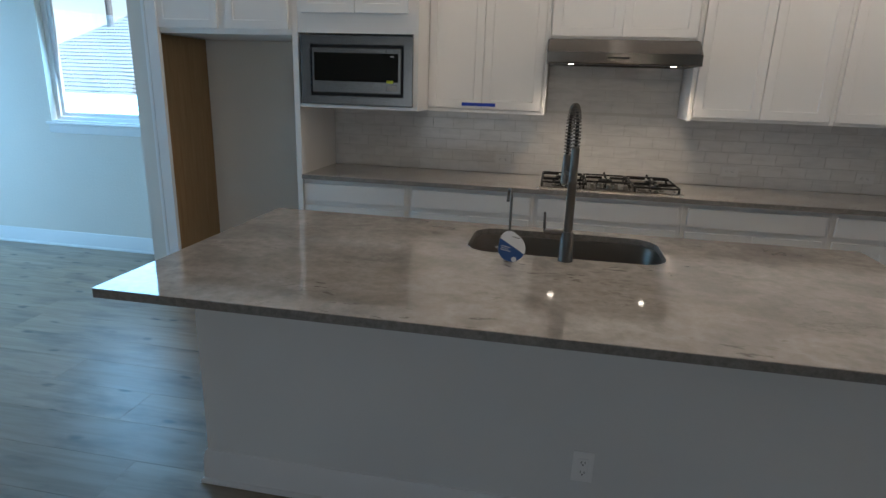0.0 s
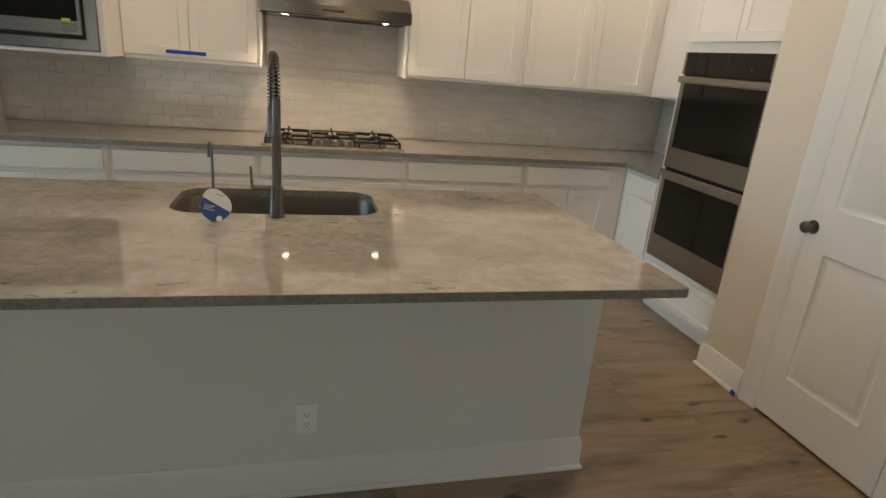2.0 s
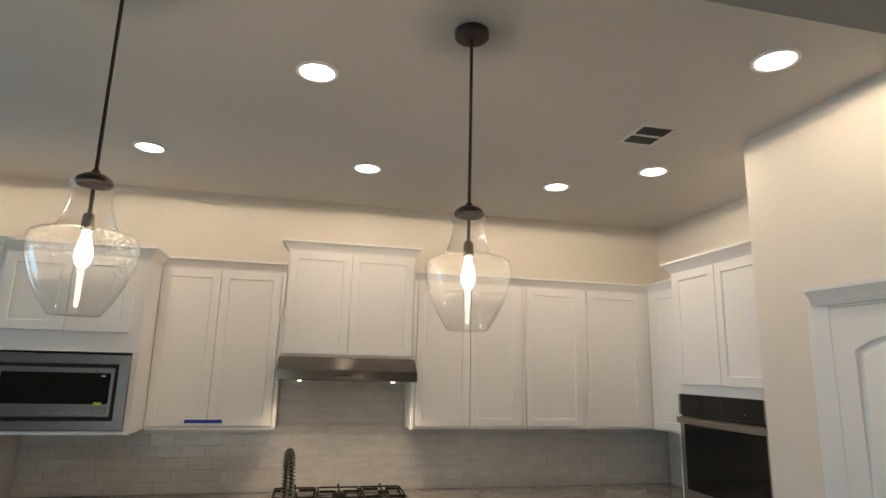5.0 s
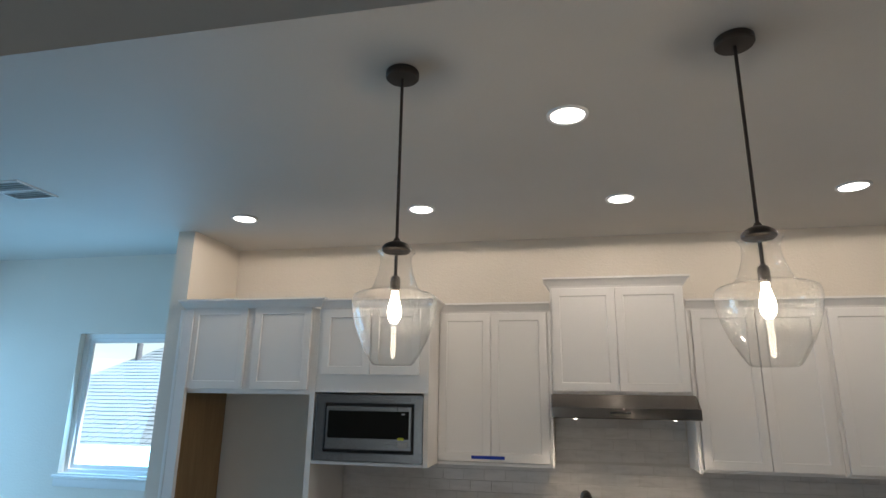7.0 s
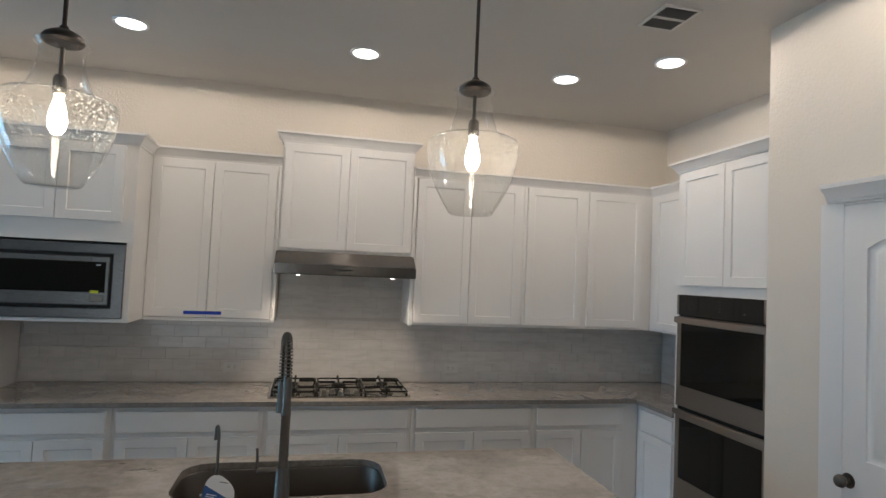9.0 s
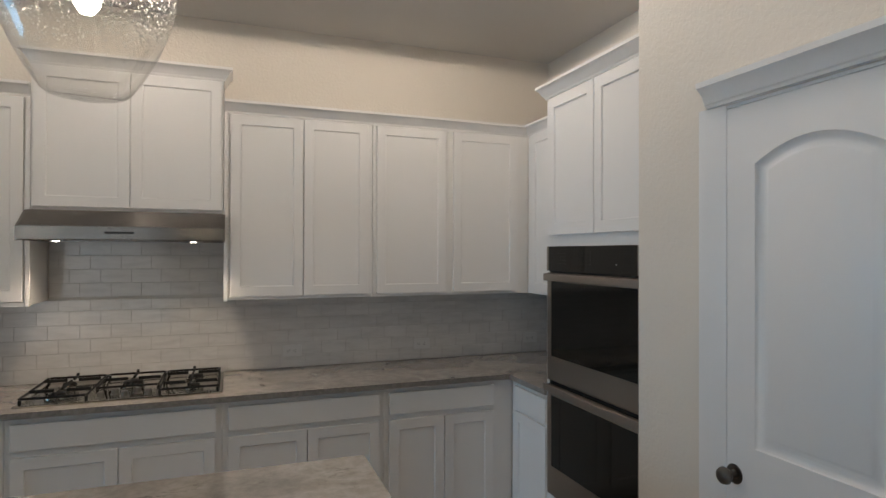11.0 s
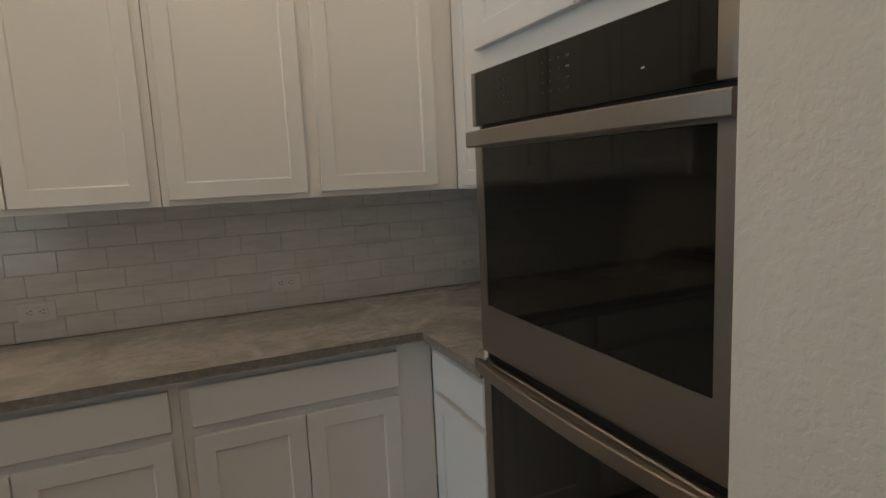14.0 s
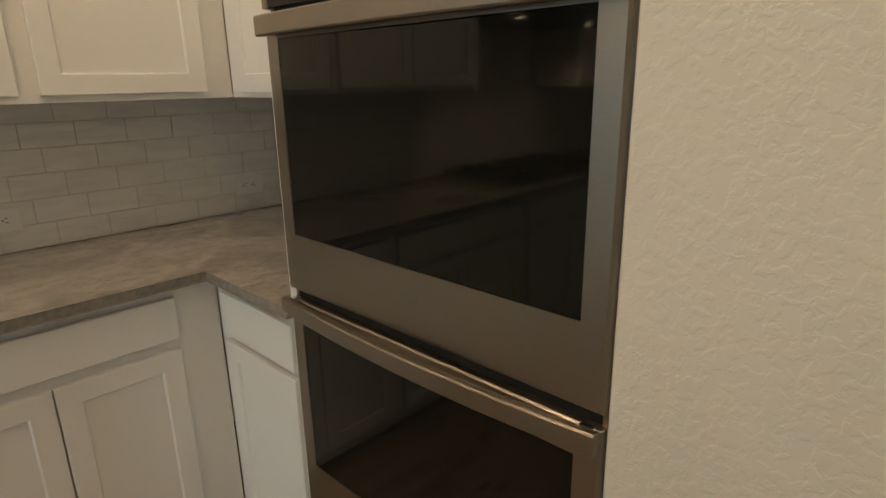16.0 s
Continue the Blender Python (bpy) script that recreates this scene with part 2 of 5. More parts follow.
M_HOOD = hood_steel()
M_STEELY = brushed("slate_steel", (0.33, 0.288, 0.25), 0.33, (60, 1.5, 60))
M_MWSTEEL = brushed("microwave_steel", (0.21, 0.21, 0.21), 0.26, (1.5, 60, 60))
M_TRAY = brushed("cooktop_steel", (0.46, 0.43, 0.38), 0.14, (1.5, 60, 60))
M_SINK = brushed("sink_steel", (0.38, 0.335, 0.295), 0.36, (2, 40, 40))
M_NICKEL = brushed("brushed_nickel", (0.17, 0.155, 0.14), 0.40, (40, 40, 2), 0.2)
M_CHROME = mat("chrome", (0.75, 0.75, 0.75), 0.12, 1.0)[0]
M_BRONZE = mat("oiled_bronze", (0.055, 0.046, 0.04), 0.42, 0.7)[0]
M_IRON = paint("cast_iron", (0.012, 0.0115, 0.011), 0.62, 300, 0.0008, 0.4, 0.2)
M_IRON.node_tree.nodes["Principled BSDF"].inputs["Specular IOR Level"].default_value = 0.18
M_OVENGLASS = mat("oven_glass", (0.006, 0.006, 0.005), 0.05, 0.0, Specular_IOR_Level=0.32)[0]
M_BLACK = mat("black_gap", (0.008, 0.008, 0.008), 0.5)[0]
M_PANELPRINT = mat("panel_print", (0.05, 0.05, 0.047), 0.4)[0]
M_MARK = mat("white_print", (0.55, 0.55, 0.55), 0.5)[0]
M_TAPE = paint("painters_tape", (0.012, 0.055, 0.42), 0.7, 300, 0.0004, 0.3, 0.1)
M_TAGBLUE = mat("tag_blue", (0.03, 0.09, 0.27), 0.4)[0]
M_TAGWHITE = mat("tag_white", (0.72, 0.72, 0.74), 0.45)[0]
M_STICKER = mat("sticker_yellow", (0.55, 0.58, 0.03), 0.5)[0]
# near-black colour stands for the shade inside vents and the supply box
M_VENTDARK = mat("vent_shadow", (0.03, 0.03, 0.03), 0.8)[0]
M_VENTGREY = paint("grille_paint", (0.20, 0.20, 0.20), 0.5, 100, 0.0002, 0.1)


def raw_board():
    m, n, l, b = mat("raw_board", (0.24, 0.14, 0.06), 0.6)
    v = coords(n, l, (14, 14, 1.2), "World")
    g = noise_tex(n, l, v, 2.5, 6, 0.6, 0.4)
    l.new(ramp(n, l, g.outputs["Fac"], [(0.3, (0.29, 0.165, 0.068)), (0.7, (0.38, 0.23, 0.105))]).outputs["Color"], b.inputs["Base Color"])
    return m


M_BOARD = raw_board()


def thin_glass(name):
    """Blown glass, too thin to bend the view: clear, glossy towards the rim, with small seeds."""
    m = bpy.data.materials.new(name)
    m.use_nodes = True
    n, l = m.node_tree.nodes, m.node_tree.links
    n.remove(n["Principled BSDF"])
    v = coords(n, l, (1, 1, 1), "World")
    wob = noise_tex(n, l, v, 60, 2)
    vo = n.new("ShaderNodeTexVoronoi")
    vo.inputs["Scale"].default_value = 140
    l.new(mix(n, l, 0.012, v.outputs[0], wob.outputs["Color"]), vo.inputs["Vector"])
    seeds = ramp(n, l, vo.outputs["Distance"], [(0.16, 1.0), (0.27, 0.0)])
    bp = n.new("ShaderNodeBump")
    bp.inputs["Strength"].default_value, bp.inputs["Distance"].default_value = 0.35, 0.001
    l.new(seeds.outputs["Color"], bp.inputs["Height"])
    clear, gloss, bubble, facing = n.new("ShaderNodeBsdfTransparent"), n.new("ShaderNodeBsdfGlossy"), n.new("ShaderNodeBsdfTranslucent"), n.new("ShaderNodeLayerWeight")
    clear.inputs["Color"].default_value = (0.985, 0.985, 0.98, 1)
    gloss.inputs["Roughness"].default_value = 0.04
    bubble.inputs["Color"].default_value = (0.9, 0.9, 0.88, 1)
    facing.inputs["Blend"].default_value = 0.5
    fr = ramp(n, l, facing.outputs["Facing"], [(0.0, 0.04), (0.6, 0.09), (0.85, 0.26), (1.0, 0.85)])
    l.new(bp.outputs["Normal"], gloss.inputs["Normal"])
    l.new(bp.outputs["Normal"], bubble.inputs["Normal"])
    body, full = n.new("ShaderNodeMixShader"), n.new("ShaderNodeMixShader")
    half = n.new("ShaderNodeMath")
    half.operation = "MULTIPLY"
    half.inputs[1].default_value = 0.7
    # seeds are masked to the height where the bulb's light makes them glint
    geo, sep = n.new("ShaderNodeNewGeometry"), n.new("ShaderNodeSeparateXYZ")
    l.new(geo.outputs["Position"], sep.inputs[0])
    span = n.new("ShaderNodeMapRange")
    span.inputs["From Min"].default_value, span.inputs["From Max"].default_value = 1.9, 2.4
    l.new(sep.outputs["Z"], span.inputs["Value"])
    glint_band = ramp(n, l, span.outputs[0], [(0.22, 0.03), (0.34, 1.0), (0.53, 1.0), (0.57, 0.03)])
    l.new(mix(n, l, 1.0, seeds.outputs["Color"], glint_band.outputs["Color"], "MULTIPLY"), half.inputs[0])
    l.new(half.outputs[0], body.inputs[0])
    l.new(clear.outputs[0], body.inputs[1])
    l.new(bubble.outputs[0], body.inputs[2])
    l.new(fr.outputs["Color"], full.inputs[0])
    l.new(body.outputs[0], full.inputs[1])
    l.new(gloss.outputs[0], full.inputs[2])
    l.new(full.outputs[0], n["Material Output"].inputs["Surface"])
    return m


M_SEEDED = thin_glass("seeded_glass")
M_PANE = mat("window_glass", (1, 1, 1), 0.0, 0.0, IOR=1.45, Transmission_Weight=1.0)[0]


def emitter(name, color, strength):
    m = bpy.data.materials.new(name)
    m.use_nodes = True
    n, l = m.node_tree.nodes, m.node_tree.links
    n.remove(n["Principled BSDF"])
    e = n.new("ShaderNodeEmission")
    e.inputs["Color"].default_value, e.inputs["Strength"].default_value = (*color, 1), strength
    l.new(e.outputs[0], n["Material Output"].inputs["Surface"])
    return m


M_LENS = emitter("led_lens", (1.0, 0.93, 0.84), 5)
M_BULB = emitter("filament_bulb", (1.0, 0.86, 0.66), 12)
M_LED = emitter("hood_led", (1.0, 0.88, 0.70), 11)


def shingle():
    m, n, l, b = mat("roof_shingle", (0.36, 0.36, 0.36), 0.9)
    v = coords(n, l, (1, 1, 1), "World")
    br = n.new("ShaderNodeTexNoise")
    br.inputs["Scale"].default_value = 3.5
    l.new(v.outputs[0], br.inputs["Vector"])
    isl = n.new("ShaderNodeNewGeometry")
    c = ramp(n, l, isl.outputs["Random Per Island"], [(0.0, (0.40, 0.47, 0.48)), (1.0, (0.46, 0.53, 0.54))])
    l.new(mix(n, l, 0.25, c.outputs["Color"], br.outputs["Fac"], "OVERLAY"), b.inputs["Base Color"])
    return m


M_SHINGLE = shingle()
M_SIDING = paint("siding", (0.55, 0.55, 0.53), 0.7, 30, 0.002, 0.3)
M_GROUND = paint("lawn_ground", (0.10, 0.12, 0.06), 0.95, 12, 0.01, 0.5, 0.3)

# ---- mesh helpers ----
ORIGIN = {}


def thing(name, at, label, category, group="", kind=""):
    ob = new(name)
    ob.empty_display_size = 0.1
    ob.location = at
    ORIGIN[ob] = Vector(at)
    return tagged(ob, label, category, group, kind)


def finish(bm, name, material, shift, smooth):
    bmesh.ops.recalc_face_normals(bm, faces=bm.faces)
    bmesh.ops.translate(bm, verts=bm.verts, vec=-shift)
    me = bpy.data.meshes.new(name)
    bm.to_mesh(me)
    bm.free()
    for m in material if isinstance(material, (list, tuple)) else [material]:
        me.materials.append(m)
    if smooth:
        me.shade_smooth()
        me.set_sharp_from_angle(angle=radians(smooth))
    return me


def part(name, bm, material, parent, label="", smooth=35):
    """Links a bmesh, made in world metres, as one mesh under a thing or a part."""
    shift = ORIGIN[parent]
    ob = new(name, finish(bm, name, material, shift, smooth))
    ob.parent = parent
    ORIGIN[ob] = shift
    return tagged(ob, label)


def single(name, bm, material, label="", category="", kind="", at=(0, 0, 0), smooth=35, group=""):
    shift = Vector(at)
    ob = new(name, finish(bm, name, material, shift, smooth))
    ob.location = shift
    ORIGIN[ob] = shift
    return tagged(ob, label, category, group, kind)


def plain(u, d, w):
    return (u, d, w)


def facing_south(y0):
    """Frame on a face that looks to -y: u along x, d out of the face, w up."""
    return lambda u, d, w: (u, y0 - d, w)


def facing_west(x0):
    """Frame on a face that looks to -x: u along y, d out of the face, w up."""
    return lambda u, d, w: (x0 - d, u, w)


def box(bm, u0, u1, d0, d1, w0, w1, bev=0.0, f=plain, seg=1, mi=0):
    vs = [bm.verts.new(f(u, d, w)) for u in (u0, u1) for d in (d0, d1) for w in (w0, w1)]
    quads = [(0, 1, 3, 2), (4, 6, 7, 5), (0, 4, 5, 1), (2, 3, 7, 6), (0, 2, 6, 4), (1, 5, 7, 3)]
    fs = [bm.faces.new([vs[i] for i in q]) for q in quads]
    for q in fs:
        q.material_index = mi
    if bev:
        es = list({e for q in fs for e in q.edges})
        bmesh.ops.bevel(bm, geom=es, offset=bev, segments=seg, affect="EDGES", profile=0.6)
    return bm


def boxed(*a, **k):
    return box(bmesh.new(), *a, **k)


def lathe(bm, prof, centre, seg=32, mi=0, cap=True):
    """Turns (radius, height) points round the z axis through centre."""
    cx, cy, cz = centre
    rings = []
    for r, z in prof:
        if r < 1e-5:
            rings.append([bm.verts.new((cx, cy, cz + z))])
        else:
            rings.append([bm.verts.new((cx + r * math.cos(2 * math.pi * i / seg), cy + r * math.sin(2 * math.pi * i / seg), cz + z)) for i in range(seg)])
    for a, b in zip(rings, rings[1:]):
        for i in range(seg):
            j = (i + 1) % seg
            if len(a) == 1 and len(b) == 1:
                continue
            if len(a) == 1:
                q = (a[0], b[j], b[i])
            elif len(b) == 1:
                q = (a[i], a[j], b[0])
            else:
                q = (a[i], a[j], b[j], b[i])
            bm.faces.new(q).material_index = mi
    if cap:
        for ring in (rings[0], rings[-1]):
            if len(ring) > 2:
                bm.faces.new(ring).material_index = mi
    return bm


def tube(bm, pts, r, seg=10, closed_ends=True):
    pts = [Vector(p) for p in pts]
    rings, up = [], Vector((0.31, 0.17, 0.93)).normalized()
    for i, p in enumerate(pts):
        d = (pts[min(i + 1, len(pts) - 1)] - pts[max(i - 1, 0)]).normalized()
        s = d.cross(up)
        s = (s if s.length > 1e-4 else d.cross(Vector((1, 0, 0)))).normalized()
        t = d.cross(s).normalized()
        up = s.cross(d).normalized()
        rr = r[i] if isinstance(r, (list, tuple)) else r
        rings.append([bm.verts.new(p + rr * (math.cos(2 * math.pi * k / seg) * s + math.sin(2 * math.pi * k / seg) * t)) for k in range(seg)])
    for a, b in zip(rings, rings[1:]):
        for k in range(seg):
            j = (k + 1) % seg
            bm.faces.new((a[k], a[j], b[j], b[k]))
    if closed_ends:
        bm.faces.new(rings[0])
        bm.faces.new(rings[-1])
    return bm


def sweep(bm, path, prof, closed=False):
    """Runs a profile of (out, z) points along a path in plan, mitred at its corners; out is to the right of the way."""
    pts = [Vector((x, y, 0)) for x, y in path]
    n = len(pts)
    rings = []
    for i, p in enumerate(pts):
        a = (p - pts[i - 1]).normalized() if (closed or i > 0) else None
        b = (pts[(i + 1) % n] - p).normalized() if (closed or i < n - 1) else None
        a, b = a or b, b or a
        na, nb = Vector((a.y, -a.x, 0)), Vector((b.y, -b.x, 0))
        m = (na + nb).normalized()
        m = m / max(0.2, m.dot(na))
        rings.append([bm.verts.new(p + m * o + Vector((0, 0, z))) for o, z in prof])
    k = len(prof)
    for i in range(n if closed else n - 1):
        a, b = rings[i], rings[(i + 1) % n]
        for j in range(k):
            jj = (j + 1) % k
            bm.faces.new((a[j], a[jj], b[jj], b[j]))
    if not closed:
        bm.faces.new(rings[0])
        bm.faces.new(rings[-1])
    return bm


def prism(bm, outline, z0, z1, bev=0.0, seg=2, mi=0):
    lo = [bm.verts.new((x, y, z0)) for x, y in outline]
    hi = [bm.verts.new((x, y, z1)) for x, y in outline]
    fs = [bm.faces.new(lo), bm.faces.new(hi)]
    for i in range(len(lo)):
        j = (i + 1) % len(lo)
        fs.append(bm.faces.new((lo[i], lo[j], hi[j], hi[i])))
    if bev:
        bmesh.ops.bevel(bm, geom=list({e for q in fs for e in q.edges}), offset=bev, segments=seg, affect="EDGES", profile=0.5)
    return bm


def rounded(x0, x1, y0, y1, r, k=8):
    pts = []
    for cx, cy, a0 in ((x1 - r, y1 - r, 0), (x0 + r, y1 - r, 90), (x0 + r, y0 + r, 180), (x1 - r, y0 + r, 270)):
        for i in range(k + 1):
            a = radians(a0 + 90 * i / k)
            pts.append((cx + r * math.cos(a), cy + r * math.sin(a)))
    return pts


def ring_frame(bm, f, u0, u1, w0, w1, d0, d1, iu, iw, ch=0.004, round_out=0.0015):
    """A flat rectangular frame with a chamfered inner edge."""
    def loop(a, b, c, e, d):
        return [bm.verts.new(f(u, d, w)) for u, w in ((a, c), (b, c), (b, e), (a, e))]
    o = round_out
    L = [loop(u0, u1, w0, w1, d0), loop(u0, u1, w0, w1, d1 - o), loop(u0 + o, u1 - o, w0 + o, w1 - o, d1),
         loop(u0 + iu - ch, u1 - iu + ch, w0 + iw - ch, w1 - iw + ch, d1), loop(u0 + iu, u1 - iu, w0 + iw, w1 - iw, d1 - ch * 1.2),
         loop(u0 + iu, u1 - iu, w0 + iw, w1 - iw, d0)]
    for a, b in zip(L, L[1:] + L[:1]):
        for i in range(4):
            j = (i + 1) % 4
            bm.faces.new((a[i], a[j], b[j], b[i]))
    return bm


def shaker_door(parent, f, u0, u1, w0, w1, name="door"):
    d = part(name, ring_frame(bmesh.new(), f, u0, u1, w0, w1, 0.001, 0.020, 0.058, 0.058), M_CAB, parent, smooth=25)
    part("panel", boxed(u0 + 0.050, u1 - 0.050, 0.002, 0.0125, w0 + 0.050, w1 - 0.050, f=f), M_CAB, d, smooth=0)
    return d


def drawer_front(parent, f, u0, u1, w0, w1):
    return part("drawer_front", boxed(u0, u1, 0.001, 0.020, w0, w1, 0.002, f), M_CAB, parent, smooth=25)


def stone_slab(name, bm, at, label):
    """A worktop in two parts: the polished face and the darker, rougher edge."""
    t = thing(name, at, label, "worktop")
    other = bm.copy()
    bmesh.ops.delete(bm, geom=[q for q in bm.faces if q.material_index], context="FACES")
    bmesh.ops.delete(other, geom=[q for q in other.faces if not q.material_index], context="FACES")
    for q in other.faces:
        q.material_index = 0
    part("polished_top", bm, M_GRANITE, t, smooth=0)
    part("darker_edge", other, M_EDGE, t, "darker, rougher stone edge", smooth=0)
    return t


CROWN = [(0, 0), (0.006, 0), (0.010, 0.012), (0.018, 0.020), (0.030, 0.044), (0.042, 0.054), (0.046, 0.056), (0.046, 0.070), (0, 0.070)]


def crown(parent, path, z, s=1.0):
    return part("crown_moulding", sweep(bmesh.new(), path, [(o * s, z + h * s) for o, h in CROWN]), M_CAB, parent, smooth=25)


# ---- structure ----
BACK = 4.44
EASTX, PANTRY = 3.27, 2.543
WEST, SOUTH = -5.9, -4.6


def wall(name, boxes, label, material=None, smooth=0):
    bm = bmesh.new()
    for b in boxes:
        box(bm, *b)
    return single(name, bm, material or M_WALL, label, "wall", "structure", smooth=smooth)


WX0, WX1, WZ0, WZ1 = -4.12, -3.05, 1.13, 2.335
wall("wall_north", [(WEST, WX0, BACK, BACK + 0.14, 0, 3.7), (WX1, EASTX, BACK, BACK + 0.14, 0, 3.7), (WX0, WX1, BACK, BACK + 0.14, 0, WZ0), (WX0, WX1, BACK, BACK + 0.14, WZ1, 3.7)], "beige painted plaster wall with a window opening")
wall("wall_east", [(EASTX, EASTX + 0.12, 2.43, BACK + 0.14, 0, 3.7)], "beige painted plaster wall behind the kitchen cabinets")
DY0, DY1, DZ = 1.46, 2.10, 2.105
bm = bmesh.new()
box(bm, PANTRY, PANTRY + 0.115, DY1 + 0.015, 2.5235, 0, CEIL + 0.01)
bmesh.ops.bevel(bm, geom=[e for e in bm.edges if abs(e.verts[0].co.z - e.verts[1].co.z) > 1 and max(v.co.y for v in e.verts) > 2.5 and e.verts[0].co.x < 2.6], offset=0.007, segments=3, affect="EDGES", profile=0.5)
box(bm, PANTRY, PANTRY + 0.115, DY0 - 0.015, DY1 + 0.015, DZ + 0.01, 3.7)
box(bm, PANTRY, PANTRY + 0.115, SOUTH - 0.14, DY0 - 0.015, 0, 3.7)
box(bm, PANTRY + 0.115, EASTX, 2.43, 2.522, 0, CEIL + 0.01)
single("wall_pantry", bm, M_WALL, "beige wall with knockdown plaster texture and a pantry door", "wall", "structure")
# unseen closet walls, added to keep light from leaking in behind the door
wall("wall_closet", [(EASTX, EASTX + 0.12, 0.6, 2.43, 0, 3.7), (PANTRY + 0.115, EASTX, 0.6, 0.72, 0, 3.7)], "unseen plain wall closing the pantry closet")
wall("wall_west", [(WEST - 0.14, WEST, SOUTH - 0.14, 1.8, 0, 3.8), (WEST - 0.14, WEST, 4.0, BACK + 0.14, 0, 3.8), (WEST - 0.14, WEST, 1.8, 4.0, 2.4, 3.8), (WEST - 0.14, WEST, 1.8, 4.0, 0, 0.2)], "unseen beige wall with a wide window opening")
wall("wall_south", [(WEST - 0.14, -2.9, SOUTH - 0.14, SOUTH, 0, 3.8), (-0.1, PANTRY, SOUTH - 0.14, SOUTH, 0, 3.8), (-2.9, -0.1, SOUTH - 0.14, SOUTH, 2.05, 3.8)], "unseen beige wall with a wide window opening")
wall("wall_stub", [(-2.742, -2.600, 3.785, BACK - 0.002, 0, CEIL + 0.01)], "end of a beige partition beside the refrigerator alcove")
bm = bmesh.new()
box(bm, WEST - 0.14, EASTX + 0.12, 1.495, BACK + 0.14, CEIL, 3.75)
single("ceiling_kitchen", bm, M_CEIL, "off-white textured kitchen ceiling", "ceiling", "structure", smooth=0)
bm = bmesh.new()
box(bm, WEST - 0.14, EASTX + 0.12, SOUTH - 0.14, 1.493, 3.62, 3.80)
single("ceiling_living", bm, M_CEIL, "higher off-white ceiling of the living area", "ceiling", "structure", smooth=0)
# unseen lid, added to shut light out of the closet
single("wall_closet_top", boxed(PANTRY + 0.116, EASTX + 0.12, 0.6, 1.49, 3.40, 3.5), M_WALL, "unseen plain lid closing the pantry closet", "wall", "structure")

floor = single("floor", boxed(WEST - 0.14, EASTX + 0.12, SOUTH - 0.14, BACK + 0.14, -0.15, -0.006), M_GAP, "knotty brown oak plank floor", "floor", "structure", smooth=0)

# skirting
SKIRT = [(0, 0.002), (0.026, 0.002), (0.026, 0.012), (0.020, 0.019), (0.014, 0.021), (0.014, 0.108), (0.010, 0.118), (0.010, 0.128), (0.005, 0.140), (0, 0.142)]


def skirting(name, path):
    return single(name, sweep(bmesh.new(), path, SKIRT), M_TRIM, "white painted moulded baseboard", "baseboard", "structure", smooth=25)


skirting("baseboard", [(WEST + 0.001, BACK - 0.001), (-2.743, BACK - 0.001)])
skirting("baseboard_pantry", [(PANTRY + 0.09, 2.523), (PANTRY - 0.001, 2.523), (PANTRY - 0.001, DY1 + 0.105)])
skirting("baseboard_living", [(PANTRY - 0.001, DY0 - 0.105), (PANTRY - 0.001, SOUTH + 0.001), (-0.099, SOUTH + 0.001)])

# ---- window in the breakfast corner ----
win = thing("window_1", (WX0, BACK, WZ0), "white vinyl window with a painted sill and apron", "window", kind="structure")
ft = facing_south(BACK + 0.115)
fr = part("window_frame", ring_frame(bmesh.new(), ft, WX0, WX1, WZ0, WZ1, 0.0, 0.055, 0.045, 0.045, 0.006), M_VINYL, win)
part("sash", ring_frame(bmesh.new(), ft, WX0 + 0.045, WX1 - 0.045, WZ0 + 0.045, WZ1 - 0.045, 0.012, 0.04, 0.035, 0.035, 0.005), M_VINYL, fr)
pane = part("pane", boxed(WX0 + 0.07, WX1 - 0.07, 0.022, 0.027, WZ0 + 0.07, WZ1 - 0.07, f=ft), M_PANE, win)
pane.visible_shadow = False
bm = boxed(WX0 - 0.04, WX1 + 0.04, BACK - 0.028, BACK - 0.001, WZ0 - 0.022, WZ0 - 0.002, 0.004)
box(bm, WX0 + 0.001, WX1 - 0.001, BACK - 0.001, BACK + 0.06, WZ0 - 0.001, WZ0 + 0.012, 0.003)
part("sill", bm, M_TRIM, win)
part("apron", sweep(bmesh.new(), [(WX0 - 0.02, BACK - 0.001), (WX1 + 0.02, BACK - 0.001)], [(0, WZ0 - 0.095), (0.008, WZ0 - 0.095), (0.014, WZ0 - 0.085), (0.014, WZ0 - 0.040), (0.020, WZ0 - 0.024), (0, WZ0 - 0.024)]), M_TRIM, win)

# unseen windows: west assumed from the bluish daylight, south added for fill light
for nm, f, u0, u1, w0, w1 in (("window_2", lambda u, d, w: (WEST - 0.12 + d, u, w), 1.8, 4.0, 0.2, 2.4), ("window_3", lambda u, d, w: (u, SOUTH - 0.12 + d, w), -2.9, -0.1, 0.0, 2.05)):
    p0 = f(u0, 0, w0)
    w_ = thing(nm, p0, "unseen wide white vinyl window", "window", kind="structure")
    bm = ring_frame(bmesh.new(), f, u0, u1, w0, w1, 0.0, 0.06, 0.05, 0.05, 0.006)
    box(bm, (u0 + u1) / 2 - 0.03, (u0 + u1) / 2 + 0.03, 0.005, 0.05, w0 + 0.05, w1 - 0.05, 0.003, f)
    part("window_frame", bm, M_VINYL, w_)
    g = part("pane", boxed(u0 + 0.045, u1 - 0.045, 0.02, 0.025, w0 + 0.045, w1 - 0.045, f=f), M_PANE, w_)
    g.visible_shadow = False

